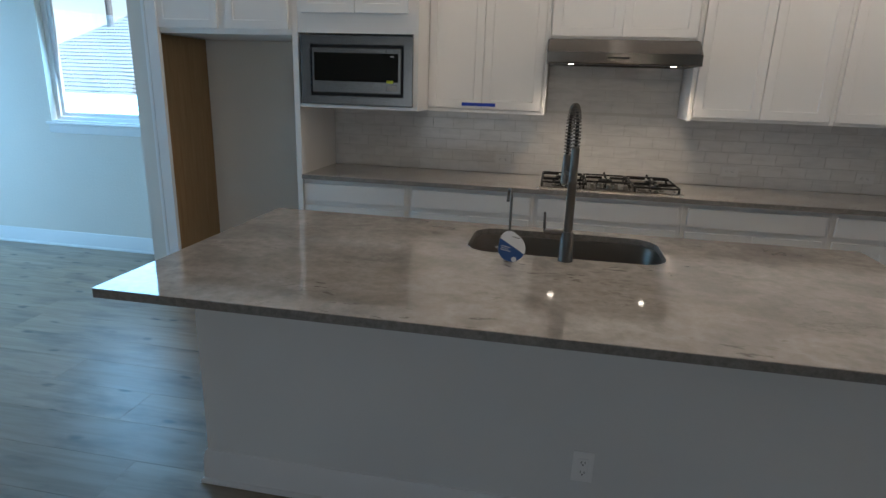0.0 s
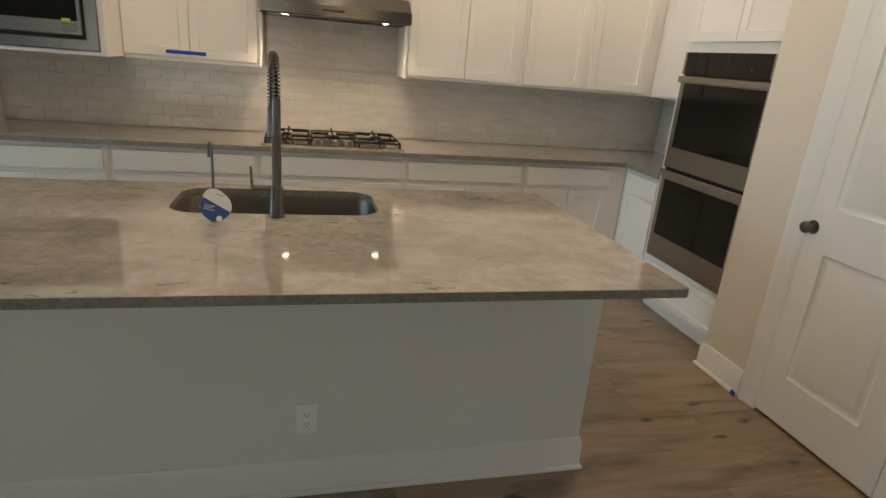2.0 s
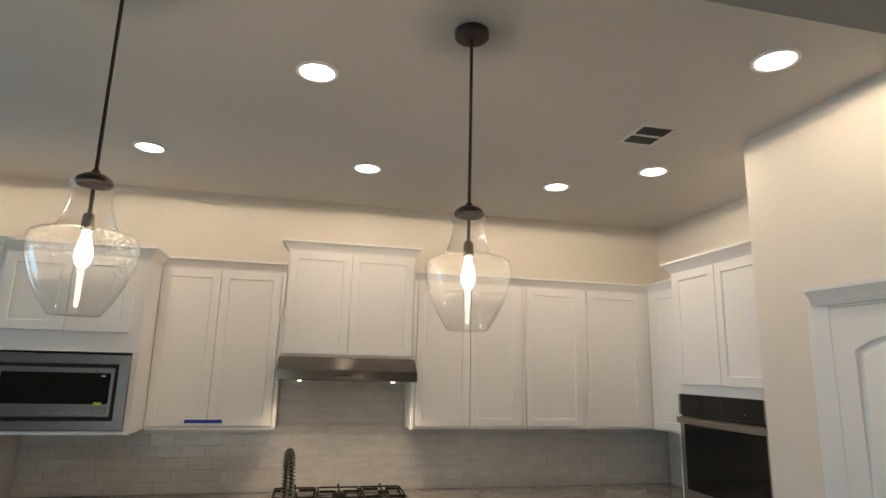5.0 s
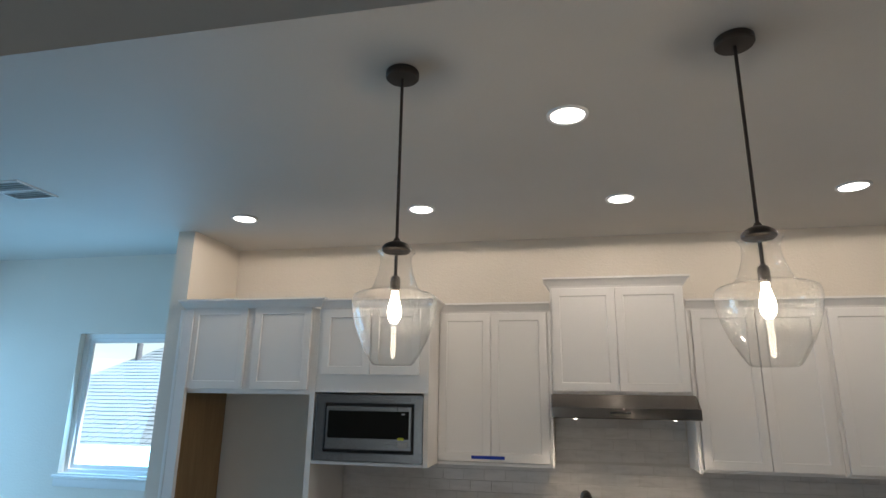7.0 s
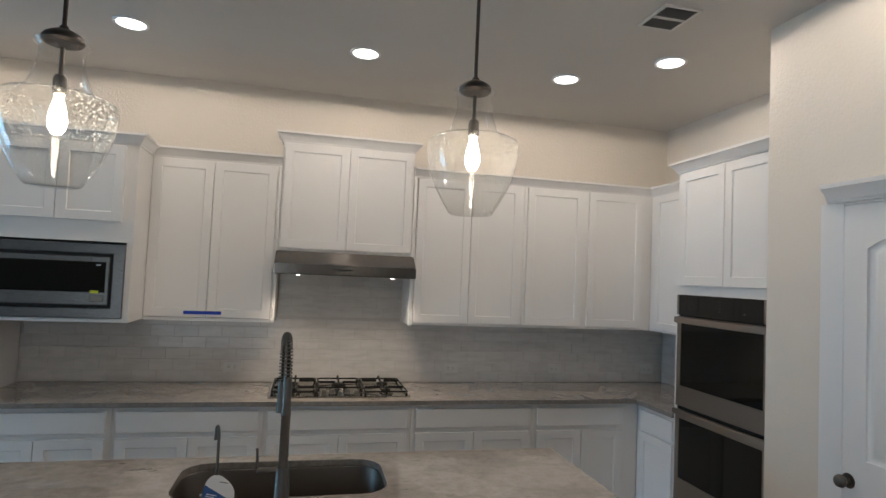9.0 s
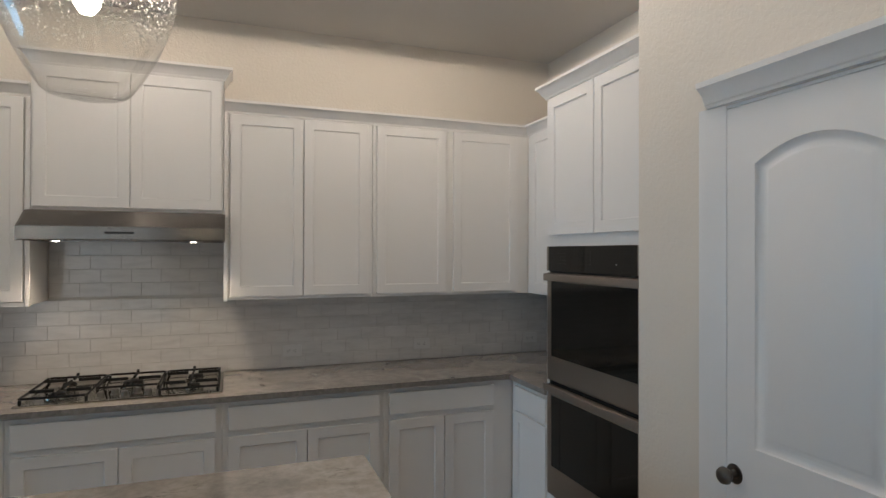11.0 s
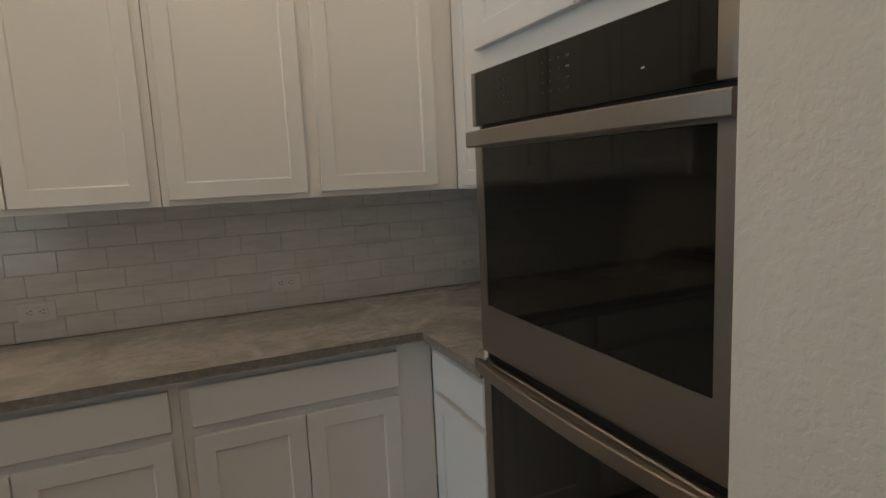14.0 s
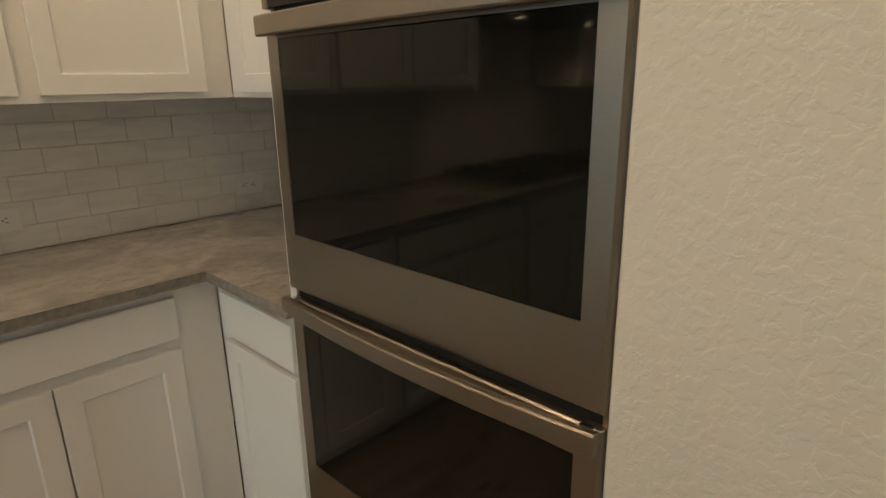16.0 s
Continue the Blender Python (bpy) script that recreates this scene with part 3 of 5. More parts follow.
# ---- outside ----
single("ground", boxed(-400, 400, -400, 400, -3.4, -3.3), M_GROUND, "lawn round the houses", "ground", "structure", smooth=0)
house = thing("neighbour_house", (-6, 14, -3.3), "neighbouring house with a grey shingled hip roof", "house")
part("wall", boxed(-13.5, 3.5, 8.5, 19.5, -3.3, -0.31), M_SIDING, house, "pale siding", smooth=0)
bm = bmesh.new()
N = 56
for side in range(2):
    for i in range(N):
        s0, s1 = 6.0 * i / N, 6.0 * (i + 1) / N
        z0, z1 = -0.3 + 0.7 * s0 + 0.006, -0.3 + 0.7 * s1 + 0.006
        if side == 0:
            xa, xb, xc, xd, k = -14 + s0, 4 - s0, 4 - s1, -14 + s1, 0
            cells = int((xb - xa) / 0.24)
            for c in range(cells):
                q0, q1 = c / cells, (c + 1) / cells
                drop = 0.008 * ((c * 7 + i * 3) % 4)
                ua, ub = xa + (xb - xa) * q0, xa + (xb - xa) * q1
                vs = [bm.verts.new(p) for p in ((ua, 8 + s0 - drop, z0 + 0.014), (ub - 0.012, 8 + s0 - drop, z0 + 0.014), (xd + (xc - xd) * q1 - 0.012, 8 + s1, z1), (xd + (xc - xd) * q0, 8 + s1, z1), (ua, 8 + s0 - drop, z0 - 0.004), (ub - 0.012, 8 + s0 - drop, z0 - 0.004))]
                bm.faces.new(vs[:4])
                bm.faces.new((vs[0], vs[4], vs[5], vs[1]))
        else:
            for sx, ex in ((-14, 1), (4, -1)):
                vs = [bm.verts.new(p) for p in ((sx + ex * s0, 8 + s0, z0), (sx + ex * s0, 20 - s0, z0), (sx + ex * s1, 20 - s1, z1), (sx + ex * s1, 8 + s1, z1))]
                bm.faces.new(vs)
            vs = [bm.verts.new(p) for p in ((-14 + s0, 20 - s0, z0), (4 - s0, 20 - s0, z0), (4 - s1, 20 - s1, z1), (-14 + s1, 20 - s1, z1))]
            bm.faces.new(vs)
roof = part("roof", bm, M_SHINGLE, house, "grey asphalt shingles", smooth=0)
bm = bmesh.new()
lathe(bm, [(0.07, 0), (0.07, 1.5), (0.11, 1.5), (0.11, 1.62), (0, 1.66)], (-9.75, 12.1, 2.3), 14)
part("vent_pipe", bm, M_VENTGREY, roof, "grey vent pipe")

# ---- recessed lights, vents ----
for cx, cy in CANS:
    c = thing("recessed_light", (cx, cy, CEIL - 0.008), "round white recessed ceiling light, switched on", "ceiling light", "recessed kitchen lights")
    part("trim", lathe(bmesh.new(), [(0.074, 0.003), (0.077, -0.001), (0.088, -0.003), (0.092, 0.0), (0.092, 0.0075), (0.074, 0.0075)], (cx, cy, CEIL - 0.008), 40, cap=False), M_TRIM, c)
    part("lens", lathe(bmesh.new(), [(0, -0.001), (0.0735, 0.0), (0.0735, 0.006), (0, 0.006)], (cx, cy, CEIL - 0.008), 32), M_LENS, c, "glowing lens")


def ceiling_vent(x0, x1, y0, y1, material, edge, label, slats):
    v = thing("ceiling_vent", ((x0 + x1) / 2, (y0 + y1) / 2, CEIL - 0.012), label, "vent")
    f = lambda u, d, w: (u, w, CEIL - d)
    part("frame", ring_frame(bmesh.new(), f, x0, x1, y0, y1, 0.0005, 0.010, 0.018, 0.018, 0.004), edge, v)
    part("backing", boxed(x0 + 0.017, x1 - 0.017, y0 + 0.017, y1 - 0.017, CEIL - 0.003, CEIL - 0.0008), M_VENTDARK, v)
    ym = (y0 + y1) / 2
    part("bar", boxed(x0 + 0.017, x1 - 0.017, ym - 0.010, ym + 0.010, CEIL - 0.011, CEIL - 0.004), edge, v)
    for i in range(slats):
        y = y0 + 0.024 + (y1 - y0 - 0.048) * i / (slats - 1)
        bm = bmesh.new()
        vs = [bm.verts.new(p) for p in ((x0 + 0.017, y - 0.006, CEIL - 0.004), (x1 - 0.017, y - 0.006, CEIL - 0.004), (x1 - 0.017, y + 0.006, CEIL - 0.010), (x0 + 0.017, y + 0.006, CEIL - 0.010))]
        f0 = bm.faces.new(vs)
        bmesh.ops.solidify(bm, geom=[f0], thickness=0.0012)
        part("slat", bm, material, v, smooth=0)


ceiling_vent(-3.30, -2.99, 2.60, 2.90, M_TRIM, M_TRIM, "white louvred supply vent in the ceiling", 9)
ceiling_vent(1.885, 2.085, 2.44, 2.68, M_VENTGREY, M_OFFWHITE, "dark louvred return vent with an off-white frame", 11)

# ---- pendants ----
SHADE = [(0.0, 1.926), (0.064, 1.926), (0.071, 1.931), (0.092, 1.962), (0.115, 2.005), (0.133, 2.050), (0.145, 2.095), (0.150, 2.130), (0.1495, 2.152), (0.144, 2.165), (0.132, 2.172), (0.110, 2.176), (0.092, 2.184), (0.080, 2.200), (0.070, 2.225), (0.061, 2.255), (0.056, 2.285), (0.056, 2.303), (0.062, 2.318), (0.069, 2.324), (0.069, 2.330)]


def pendant(cx, cy):
    p = thing("pendant_light", (cx, cy, CEIL), "clear glass jug pendant on a dark bronze rod, lit bulb", "pendant light", "pendants over the island")
    part("canopy", lathe(bmesh.new(), [(0, -0.001), (0.062, -0.001), (0.065, -0.005), (0.065, -0.026), (0.061, -0.031), (0.012, -0.033), (0, -0.033)], (cx, cy, CEIL), 36), M_BRONZE, p)
    part("rod", tube(bmesh.new(), [(cx, cy, CEIL - 0.03), (cx, cy, 2.7), (cx, cy, 2.36)], 0.0062, 12), M_BRONZE, p)
    part("cap", lathe(bmesh.new(), [(0, 0.046), (0.010, 0.046), (0.014, 0.036), (0.030, 0.030), (0.046, 0.020), (0.053, 0.010), (0.053, 0.001), (0.046, -0.006), (0, -0.002)], (cx, cy, 2.331), 36), M_BRONZE, p)
    n = len(SHADE)
    inner = [(max(0, r - 0.002), z + (0.002 if i < 2 else 0)) for i, (r, z) in enumerate(SHADE)]
    sh = part("shade", lathe(bmesh.new(), SHADE + inner[::-1], (cx, cy, 0), 48, cap=False), M_SEEDED, p, "clear seeded glass shade", smooth=60)
    sh.visible_shadow = False
    sock = part("socket", lathe(bmesh.new(), [(0, 0.115), (0.006, 0.115), (0.006, 0.040), (0.014, 0.036), (0.018, 0.025), (0.018, -0.012), (0.014, -0.016), (0, -0.016)], (cx, cy, 2.20), 20), M_NICKEL, p)
    bl = part("bulb", lathe(bmesh.new(), [(0, -0.118), (0.012, -0.114), (0.021, -0.100), (0.025, -0.078), (0.022, -0.056), (0.016, -0.032), (0.012, -0.016), (0.012, -0.004)], (cx, cy, 2.186), 24), M_BULB, p, "glowing filament bulb")
    bl.visible_shadow = False


for cx, cy in PENDANTS:
    pendant(cx, cy)

# ---- island ----
IX0, IX1, IY0, IY1, TOP = -1.165, 1.512, 1.487, 2.735, 0.914
BX0, BX1, BY0, BY1 = -1.047, 1.427, 1.815, 2.715
isl = thing("kitchen_island", (0.19, 2.26, 0), "white painted kitchen island with a moulded baseboard", "island")
bm = bmesh.new()
box(bm, BX0, BX1, BY0, BY0 + 0.09, 0.001, TOP - 0.031, 0.002)
box(bm, BX0, BX0 + 0.09, BY0 + 0.091, BY1, 0.001, TOP - 0.031, 0.002)
box(bm, BX1 - 0.09, BX1, BY0 + 0.091, BY1, 0.001, TOP - 0.031, 0.002)
box(bm, BX0 + 0.091, BX1 - 0.091, BY1 - 0.025, BY1, 0.10, TOP - 0.031, 0.002)
part("body", bm, M_ISLAND, isl)
part("baseboard", sweep(bmesh.new(), [(BX0, BY1), (BX0, BY0), (BX1, BY0), (BX1, BY1)], SKIRT), M_TRIM, isl, "white moulded baseboard", smooth=25)

SX0, SX1, SY0, SY1, SR = -0.128, 0.655, 2.252, 2.652, 0.105
bm = bmesh.new()
outer = rounded(IX0, IX1, IY0, IY1, 0.012, 3)
hole = rounded(SX0, SX1, SY0, SY1, SR, 8)
es = []
for lp in (outer, hole):
    vs = [bm.verts.new((x, y, TOP)) for x, y in lp]
    es += [bm.edges.new((vs[i], vs[(i + 1) % len(vs)])) for i in range(len(vs))]
bmesh.ops.triangle_fill(bm, edges=es, use_beauty=True)
ext = bmesh.ops.extrude_face_region(bm, geom=list(bm.faces))
bmesh.ops.translate(bm, verts=[v for v in ext["geom"] if isinstance(v, bmesh.types.BMVert)], vec=(0, 0, -0.030))
bmesh.ops.recalc_face_normals(bm, faces=bm.faces)
rim = [e for e in bm.edges if len(e.link_faces) == 2 and e.calc_face_angle(0) > 1.2 and abs(e.verts[0].co.z - e.verts[1].co.z) < 1e-5]
bmesh.ops.bevel(bm, geom=rim, offset=0.003, segments=2, affect="EDGES", profile=0.5)
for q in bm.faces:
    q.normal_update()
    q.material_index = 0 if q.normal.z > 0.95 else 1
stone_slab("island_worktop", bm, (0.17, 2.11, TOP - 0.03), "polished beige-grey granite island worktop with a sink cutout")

sink = thing("sink", (0.26, 2.45, 0.68), "undermounted stainless steel kitchen sink", "sink")
bm = bmesh.new()
loops = []
for grow, z, rr in ((0.028, 0.8835, 0), (0.0, 0.8835, 0), (-0.004, 0.878, 0), (-0.008, 0.72, 0), (-0.016, 0.695, 0), (-0.040, 0.684, 0), (-0.13, 0.680, 0)):
    lp = rounded(SX0 - grow, SX1 + grow, SY0 - grow, SY1 + grow, max(0.03, SR + grow), 8)
    loops.append([bm.verts.new((x, y, z)) for x, y in lp])
for a, b in zip(loops, loops[1:]):
    for i in range(len(a)):
        j = (i + 1) % len(a)
        bm.faces.new((a[i], a[j], b[j], b[i]))
bm.faces.new(loops[-1])
bmesh.ops.solidify(bm, geom=list(bm.faces), thickness=-0.0015)
part("bowl", bm, M_SINK, sink, smooth=50)
part("drain", lathe(bmesh.new(), [(0.0, 0.003), (0.030, 0.003), (0.036, 0.006), (0.046, 0.004), (0.046, 0.001), (0, 0.001)], (0.26, 2.47, 0.6805), 28), M_CHROME, sink)

# spring-neck faucet
fx, fy = 0.265, 2.215
fa = thing("faucet", (fx, fy, TOP), "brushed nickel pull-down faucet with a spring neck", "faucet")
part("base", lathe(bmesh.new(), [(0, 0.0005), (0.029, 0.0005), (0.029, 0.004), (0.0262, 0.008), (0.0242, 0.108), (0.019, 0.116), (0, 0.116)], (fx, fy, TOP), 32), M_NICKEL, fa)
part("stem", lathe(bmesh.new(), [(0.0165, 0.114), (0.0162, 0.295), (0.0178, 0.298), (0.0178, 0.304), (0.0158, 0.307), (0.0145, 0.425), (0.010, 0.430), (0, 0.430)], (fx, fy, TOP), 28), M_NICKEL, fa)
arc = []
for i in range(60):
    a = math.pi * i / 59
    arc.append(Vector((fx - 0.012 * (1 - math.cos(a)), fy + 0.078 * (1 - math.cos(a)), 1.385 + 0.096 * math.sin(a))))
arc = [Vector((fx, fy, 1.335 + 0.05 * i / 10)) for i in range(10)] + arc
arc += [Vector((fx - 0.024, fy + 0.156, 1.385 - 0.085 * i / 12)) for i in range(1, 13)]
part("hose", tube(bmesh.new(), arc, 0.0062, 10), M_BLACK, fa)
dist, coil, turns = [0.0], [], 33
for a, b in zip(arc, arc[1:]):
    dist.append(dist[-1] + (b - a).length)
steps = turns * 12
for i in range(steps + 1):
    s = dist[-1] * i / steps
    k = max(j for j in range(len(dist)) if dist[j] <= s + 1e-9)
    k = min(k, len(arc) - 2)
    p = arc[k].lerp(arc[k + 1], (s - dist[k]) / (dist[k + 1] - dist[k]))
    d = (arc[k + 1] - arc[k]).normalized()
    sx = Vector((1, 0, 0))
    sy = d.cross(sx).normalized()
    ang = 2 * math.pi * i / 12
    coil.append(p + 0.0128 * (math.cos(ang) * sx + math.sin(ang) * sy))
part("spring", tube(bmesh.new(), coil, 0.0026, 6), M_NICKEL, fa)
hx, hy = fx - 0.024, fy + 0.156
part("spray_head", lathe(bmesh.new(), [(0, 0.115), (0.011, 0.115), (0.0145, 0.108), (0.0150, 0.06), (0.0165, 0.02), (0.0175, 0.004), (0.015, 0.0), (0, 0.0)], (hx, hy, 1.185), 26), M_NICKEL, fa)
bm = tube(bmesh.new(), [(fx, fy + 0.012, 1.232), (fx - 0.012, fy + 0.08, 1.232), (hx, hy - 0.018, 1.232)], 0.0055, 10)
part("docking_arm", bm, M_NICKEL, fa)
bm = tube(bmesh.new(), [(fx - 0.018, fy, 1.022), (fx - 0.055, fy, 1.022), (fx - 0.088, fy, 1.022)], [0.011, 0.010, 0.010], 14)
hd = part("handle", bm, M_NICKEL, fa)
part("lever", tube(bmesh.new(), [(fx - 0.086, fy, 1.022), (fx - 0.088, fy, 1.06), (fx - 0.090, fy, 1.098)], [0.0055, 0.005, 0.0045], 10), M_NICKEL, hd)

# small filtered-water tap with its paper tag
tx, ty = 0.048, 2.205
tap = thing("water_filter_tap", (tx, ty, TOP), "slim brushed nickel drinking-water tap", "tap")
part("base", lathe(bmesh.new(), [(0, 0.0005), (0.021, 0.0005), (0.021, 0.004), (0.014, 0.008), (0.012, 0.050), (0.007, 0.056), (0, 0.056)], (tx, ty, TOP), 24), M_NICKEL, tap)
neck = [(tx, ty, 0.965), (tx, ty, 1.08), (tx, ty, 1.145)] + [(tx - 0.008 * (1 - math.cos(a)), ty + 0.024 * (1 - math.cos(a)), 1.145 + 0.028 * math.sin(a)) for a in [math.pi * i / 12 for i in range(1, 13)]] + [(tx - 0.016, ty + 0.048, 1.120)]
part("neck", tube(bmesh.new(), neck, [0.0048] * (len(neck) - 1) + [0.0062], 12), M_NICKEL, tap)
part("lever", tube(bmesh.new(), [(tx - 0.010, ty, 0.948), (tx - 0.05, ty - 0.004, 0.950)], [0.0055, 0.004], 10), M_CHROME, tap)
tag = thing("paper_tag", (0.058, 2.12, TOP), "white and blue drop-shaped paper tag hung on the tap", "tag")


def drop_outline(k=40):
    pts = []
    for i in range(k):
        a = 2 * math.pi * i / k
        r = 0.058 * (1 + 0.36 * max(0.0, math.cos(a - radians(122))) ** 5)
        pts.append((r * math.cos(a), r * math.sin(a)))
    return pts


def tag_place(u, w, lift):
    c, s = math.cos(radians(-12)), math.sin(radians(-12))
    uu, ww = u * c - w * s, u * s + w * c
    uu, ww = uu * 0.88, ww * 0.88
    v = 0.057 + ww
    return (0.064 + uu, 2.118 + 0.50 * v - lift, TOP + 0.0015 + 0.865 * v)


bm = bmesh.new()
front = [bm.verts.new(tag_place(u, w, 0.0006)) for u, w in drop_outline()]
rear = [bm.verts.new(tag_place(u, w, -0.0006)) for u, w in drop_outline()]
bm.faces.new(front)
bm.faces.new(rear)
for i in range(len(front)):
    j = (i + 1) % len(front)
    bm.faces.new((front[i], front[j], rear[j], rear[i]))
card = part("card", bm, M_TAGWHITE, tag, smooth=0)
bm = bmesh.new()
half = [(u, w) for u, w in drop_outline(80) if w < 0.012 - 0.30 * u + 0.010 * math.sin(u * 60)]
half.sort(key=lambda p: math.atan2(p[1] + 0.03, p[0]))
bm.faces.new([bm.verts.new(tag_place(u * 0.99, w * 0.99, 0.0016)) for u, w in half])
part("blue_print", bm, M_TAGBLUE, card, "blue printed wave", smooth=0)
bm = bmesh.new()
bm.faces.new([bm.verts.new(tag_place(0.022 + 0.011 * math.cos(a), -0.043 + 0.011 * math.sin(a), 0.0024)) for a in [2 * math.pi * i / 20 for i in range(20)]])
part("round_print", bm, M_TAGWHITE, card, "white round mark", smooth=0)
for i, (u0, u1, w) in enumerate(((-0.046, -0.006, 0.0), (-0.046, -0.012, -0.008), (-0.046, -0.002, -0.016), (-0.012, 0.02, 0.05))):
    bm = bmesh.new()
    bm.faces.new([bm.verts.new(tag_place(a, b, 0.0024)) for a, b in ((u0, w), (u1, w), (u1, w + 0.0025), (u0, w + 0.0025))])
    part("text_line", bm, M_PANELPRINT if i == 3 else M_TAGWHITE, card, smooth=0)


def outlet(f, u, w, label, upright=True, plastic=M_PLATE):
    p0 = f(u, 0, w)
    o = thing("outlet", p0, label, "outlet", "wall outlets")
    hu, hw = (0.0355, 0.058) if upright else (0.058, 0.0355)
    part("plate", boxed(u - hu, u + hu, 0.0005, 0.006, w - hw, w + hw, 0.0025, f, 2), plastic, o, smooth=15)
    a, b = (0.0165, 0.033) if upright else (0.033, 0.0165)
    face = part("receptacle", boxed(u - a, u + a, 0.0062, 0.0085, w - b, w + b, 0.001, f), plastic, o)
    for s in (-1, 1):
        for k in (-1, 1):
            if upright:
                r = (u + k * 0.0063 - 0.0011, u + k * 0.0063 + 0.0011, w + s * 0.019 - 0.003, w + s * 0.019 + 0.005)
            else:
                r = (u + s * 0.019 - 0.003, u + s * 0.019 + 0.005, w + k * 0.0063 - 0.0011, w + k * 0.0063 + 0.0011)
            part("slot", boxed(r[0], r[1], 0.0087, 0.0092, r[2], r[3], f=f), M_SLOT, face, smooth=0)
        c = (u, w + s * 0.019 - 0.009) if upright else (u + s * 0.019 - 0.009, w)
        part("slot", boxed(c[0] - 0.0022, c[0] + 0.0022, 0.0087, 0.0092, c[1] - 0.0022, c[1] + 0.0022, f=f), M_SLOT, face, smooth=0)
    return o


outlet(facing_south(BY0), 0.373, 0.31, "white duplex outlet on the island side")
for u in (-0.178, 1.420, 2.280, 3.115):
    outlet(facing_south(4.4305), u, 1.020, "off-white duplex outlet set sideways in the tiles", False, M_OFFWHITE)

# ---- base cabinets on the north wall ----
FB = 3.834
f = facing_south(FB)
H_BOT, H_DR0, H_DR1, H_D1 = 0.112, 0.730, 0.852, 0.698
BASES = [(-1.545, -0.758, -1.512, -0.785, 2), (-0.758, 0.090, -0.731, 0.064, 2), (0.090, 1.017, 0.116, 0.988, 2), (1.017, 1.866, 1.046, 1.838, 2), (1.866, 2.668, 1.893, 2.540, 2)]
for x0, x1, u0, u1, n in BASES:
    c = thing("base_cabinet", ((x0 + x1) / 2, 4.13, 0), "white shaker base cabinet with a drawer over two doors", "cabinet", "base cabinets on the long wall")
    bm = boxed(x0 + 0.0008, x1 - 0.0008, FB + 0.002, BACK - 0.003, 0.100, 0.8825)
    part("body", bm, M_CAB, c, smooth=0)
    part("toe_kick", boxed(x0 + 0.001, x1 - 0.001, 3.902, 3.915, 0.002, 0.099), M_CAB, c, smooth=0)
    drawer_front(c, f, u0, u1, H_DR0, H_DR1)
    mid = (u0 + u1) / 2 - (0.012 if x0 > 1.5 else 0)
    mid = 2.2225 if x0 > 1.8 else mid
    shaker_door(c, f, u0, mid - 0.002, H_BOT, H_D1)
    shaker_door(c, f, mid + 0.002, u1 - 0.003, H_BOT, H_D1)

fw = facing_west(2.668)
c = thing("base_cabinet", (2.97, 3.60, 0), "narrow white shaker base cabinet beside the ovens", "cabinet")
part("body", boxed(2.670, EASTX - 0.003, 3.374, FB - 0.001, 0.100, 0.8825), M_CAB, c, smooth=0)
part("toe_kick", boxed(2.735, 2.748, 3.374, 3.90, 0.002, 0.099), M_CAB, c, smooth=0)
drawer_front(c, fw, 3.405, 3.772, 0.722, 0.850)
shaker_door(c, fw, 3.405, 3.772, H_BOT, 0.700)

# L-shaped worktop
bm = bmesh.new()
prism(bm, [(-1.514, 3.786), (2.624, 3.786), (2.624, 3.372), (EASTX - 0.002, 3.372), (EASTX - 0.002, BACK - 0.002), (-1.514, BACK - 0.002)], 0.884, TOP, 0.003, 2)
for q in bm.faces:
    q.normal_update()
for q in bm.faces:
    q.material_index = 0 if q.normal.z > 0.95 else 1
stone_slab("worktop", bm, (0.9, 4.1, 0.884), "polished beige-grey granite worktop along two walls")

# ---- cooktop ----
KX0, KX1, KY0, KY1 = 0.104, 1.018, 3.868, 4.392
ck = thing("gas_cooktop", (0.561, 4.13, TOP), "stainless five-burner gas cooktop with black iron grates", "cooktop")
bm = bmesh.new()
loops = []
for g, z in ((0.0, 0.0006), (0.0, 0.006), (-0.006, 0.010), (-0.022, 0.010), (-0.030, 0.004)):
    loops.append([bm.verts.new((x, y, TOP + z)) for x, y in rounded(KX0 - g, KX1 + g, KY0 - g, KY1 + g, 0.012, 3)])
for a, b in zip(loops, loops[1:]):
    for i in range(len(a)):
        j = (i + 1) % len(a)
        bm.faces.new((a[i], a[j], b[j], b[i]))
bm.faces.new(loops[-1])
part("tray", bm, M_TRAY, ck)
for bx, by, br in ((0.25, 4.02, 0.040), (0.25, 4.26, 0.034), (0.561, 4.20, 0.052), (0.872, 4.02, 0.034), (0.872, 4.26, 0.042)):
    b_ = part("burner", lathe(bmesh.new(), [(0, 0.005), (br + 0.014, 0.005), (br + 0.012, 0.012), (br, 0.014), (br, 0.020), (0, 0.020)], (bx, by, TOP), 26), M_TRAY, ck)
    part("burner_cap", lathe(bmesh.new(), [(br - 0.004, 0.0205), (br - 0.003, 0.026), (br - 0.008, 0.029), (0, 0.030)], (bx, by, TOP), 26), M_IRON, b_)
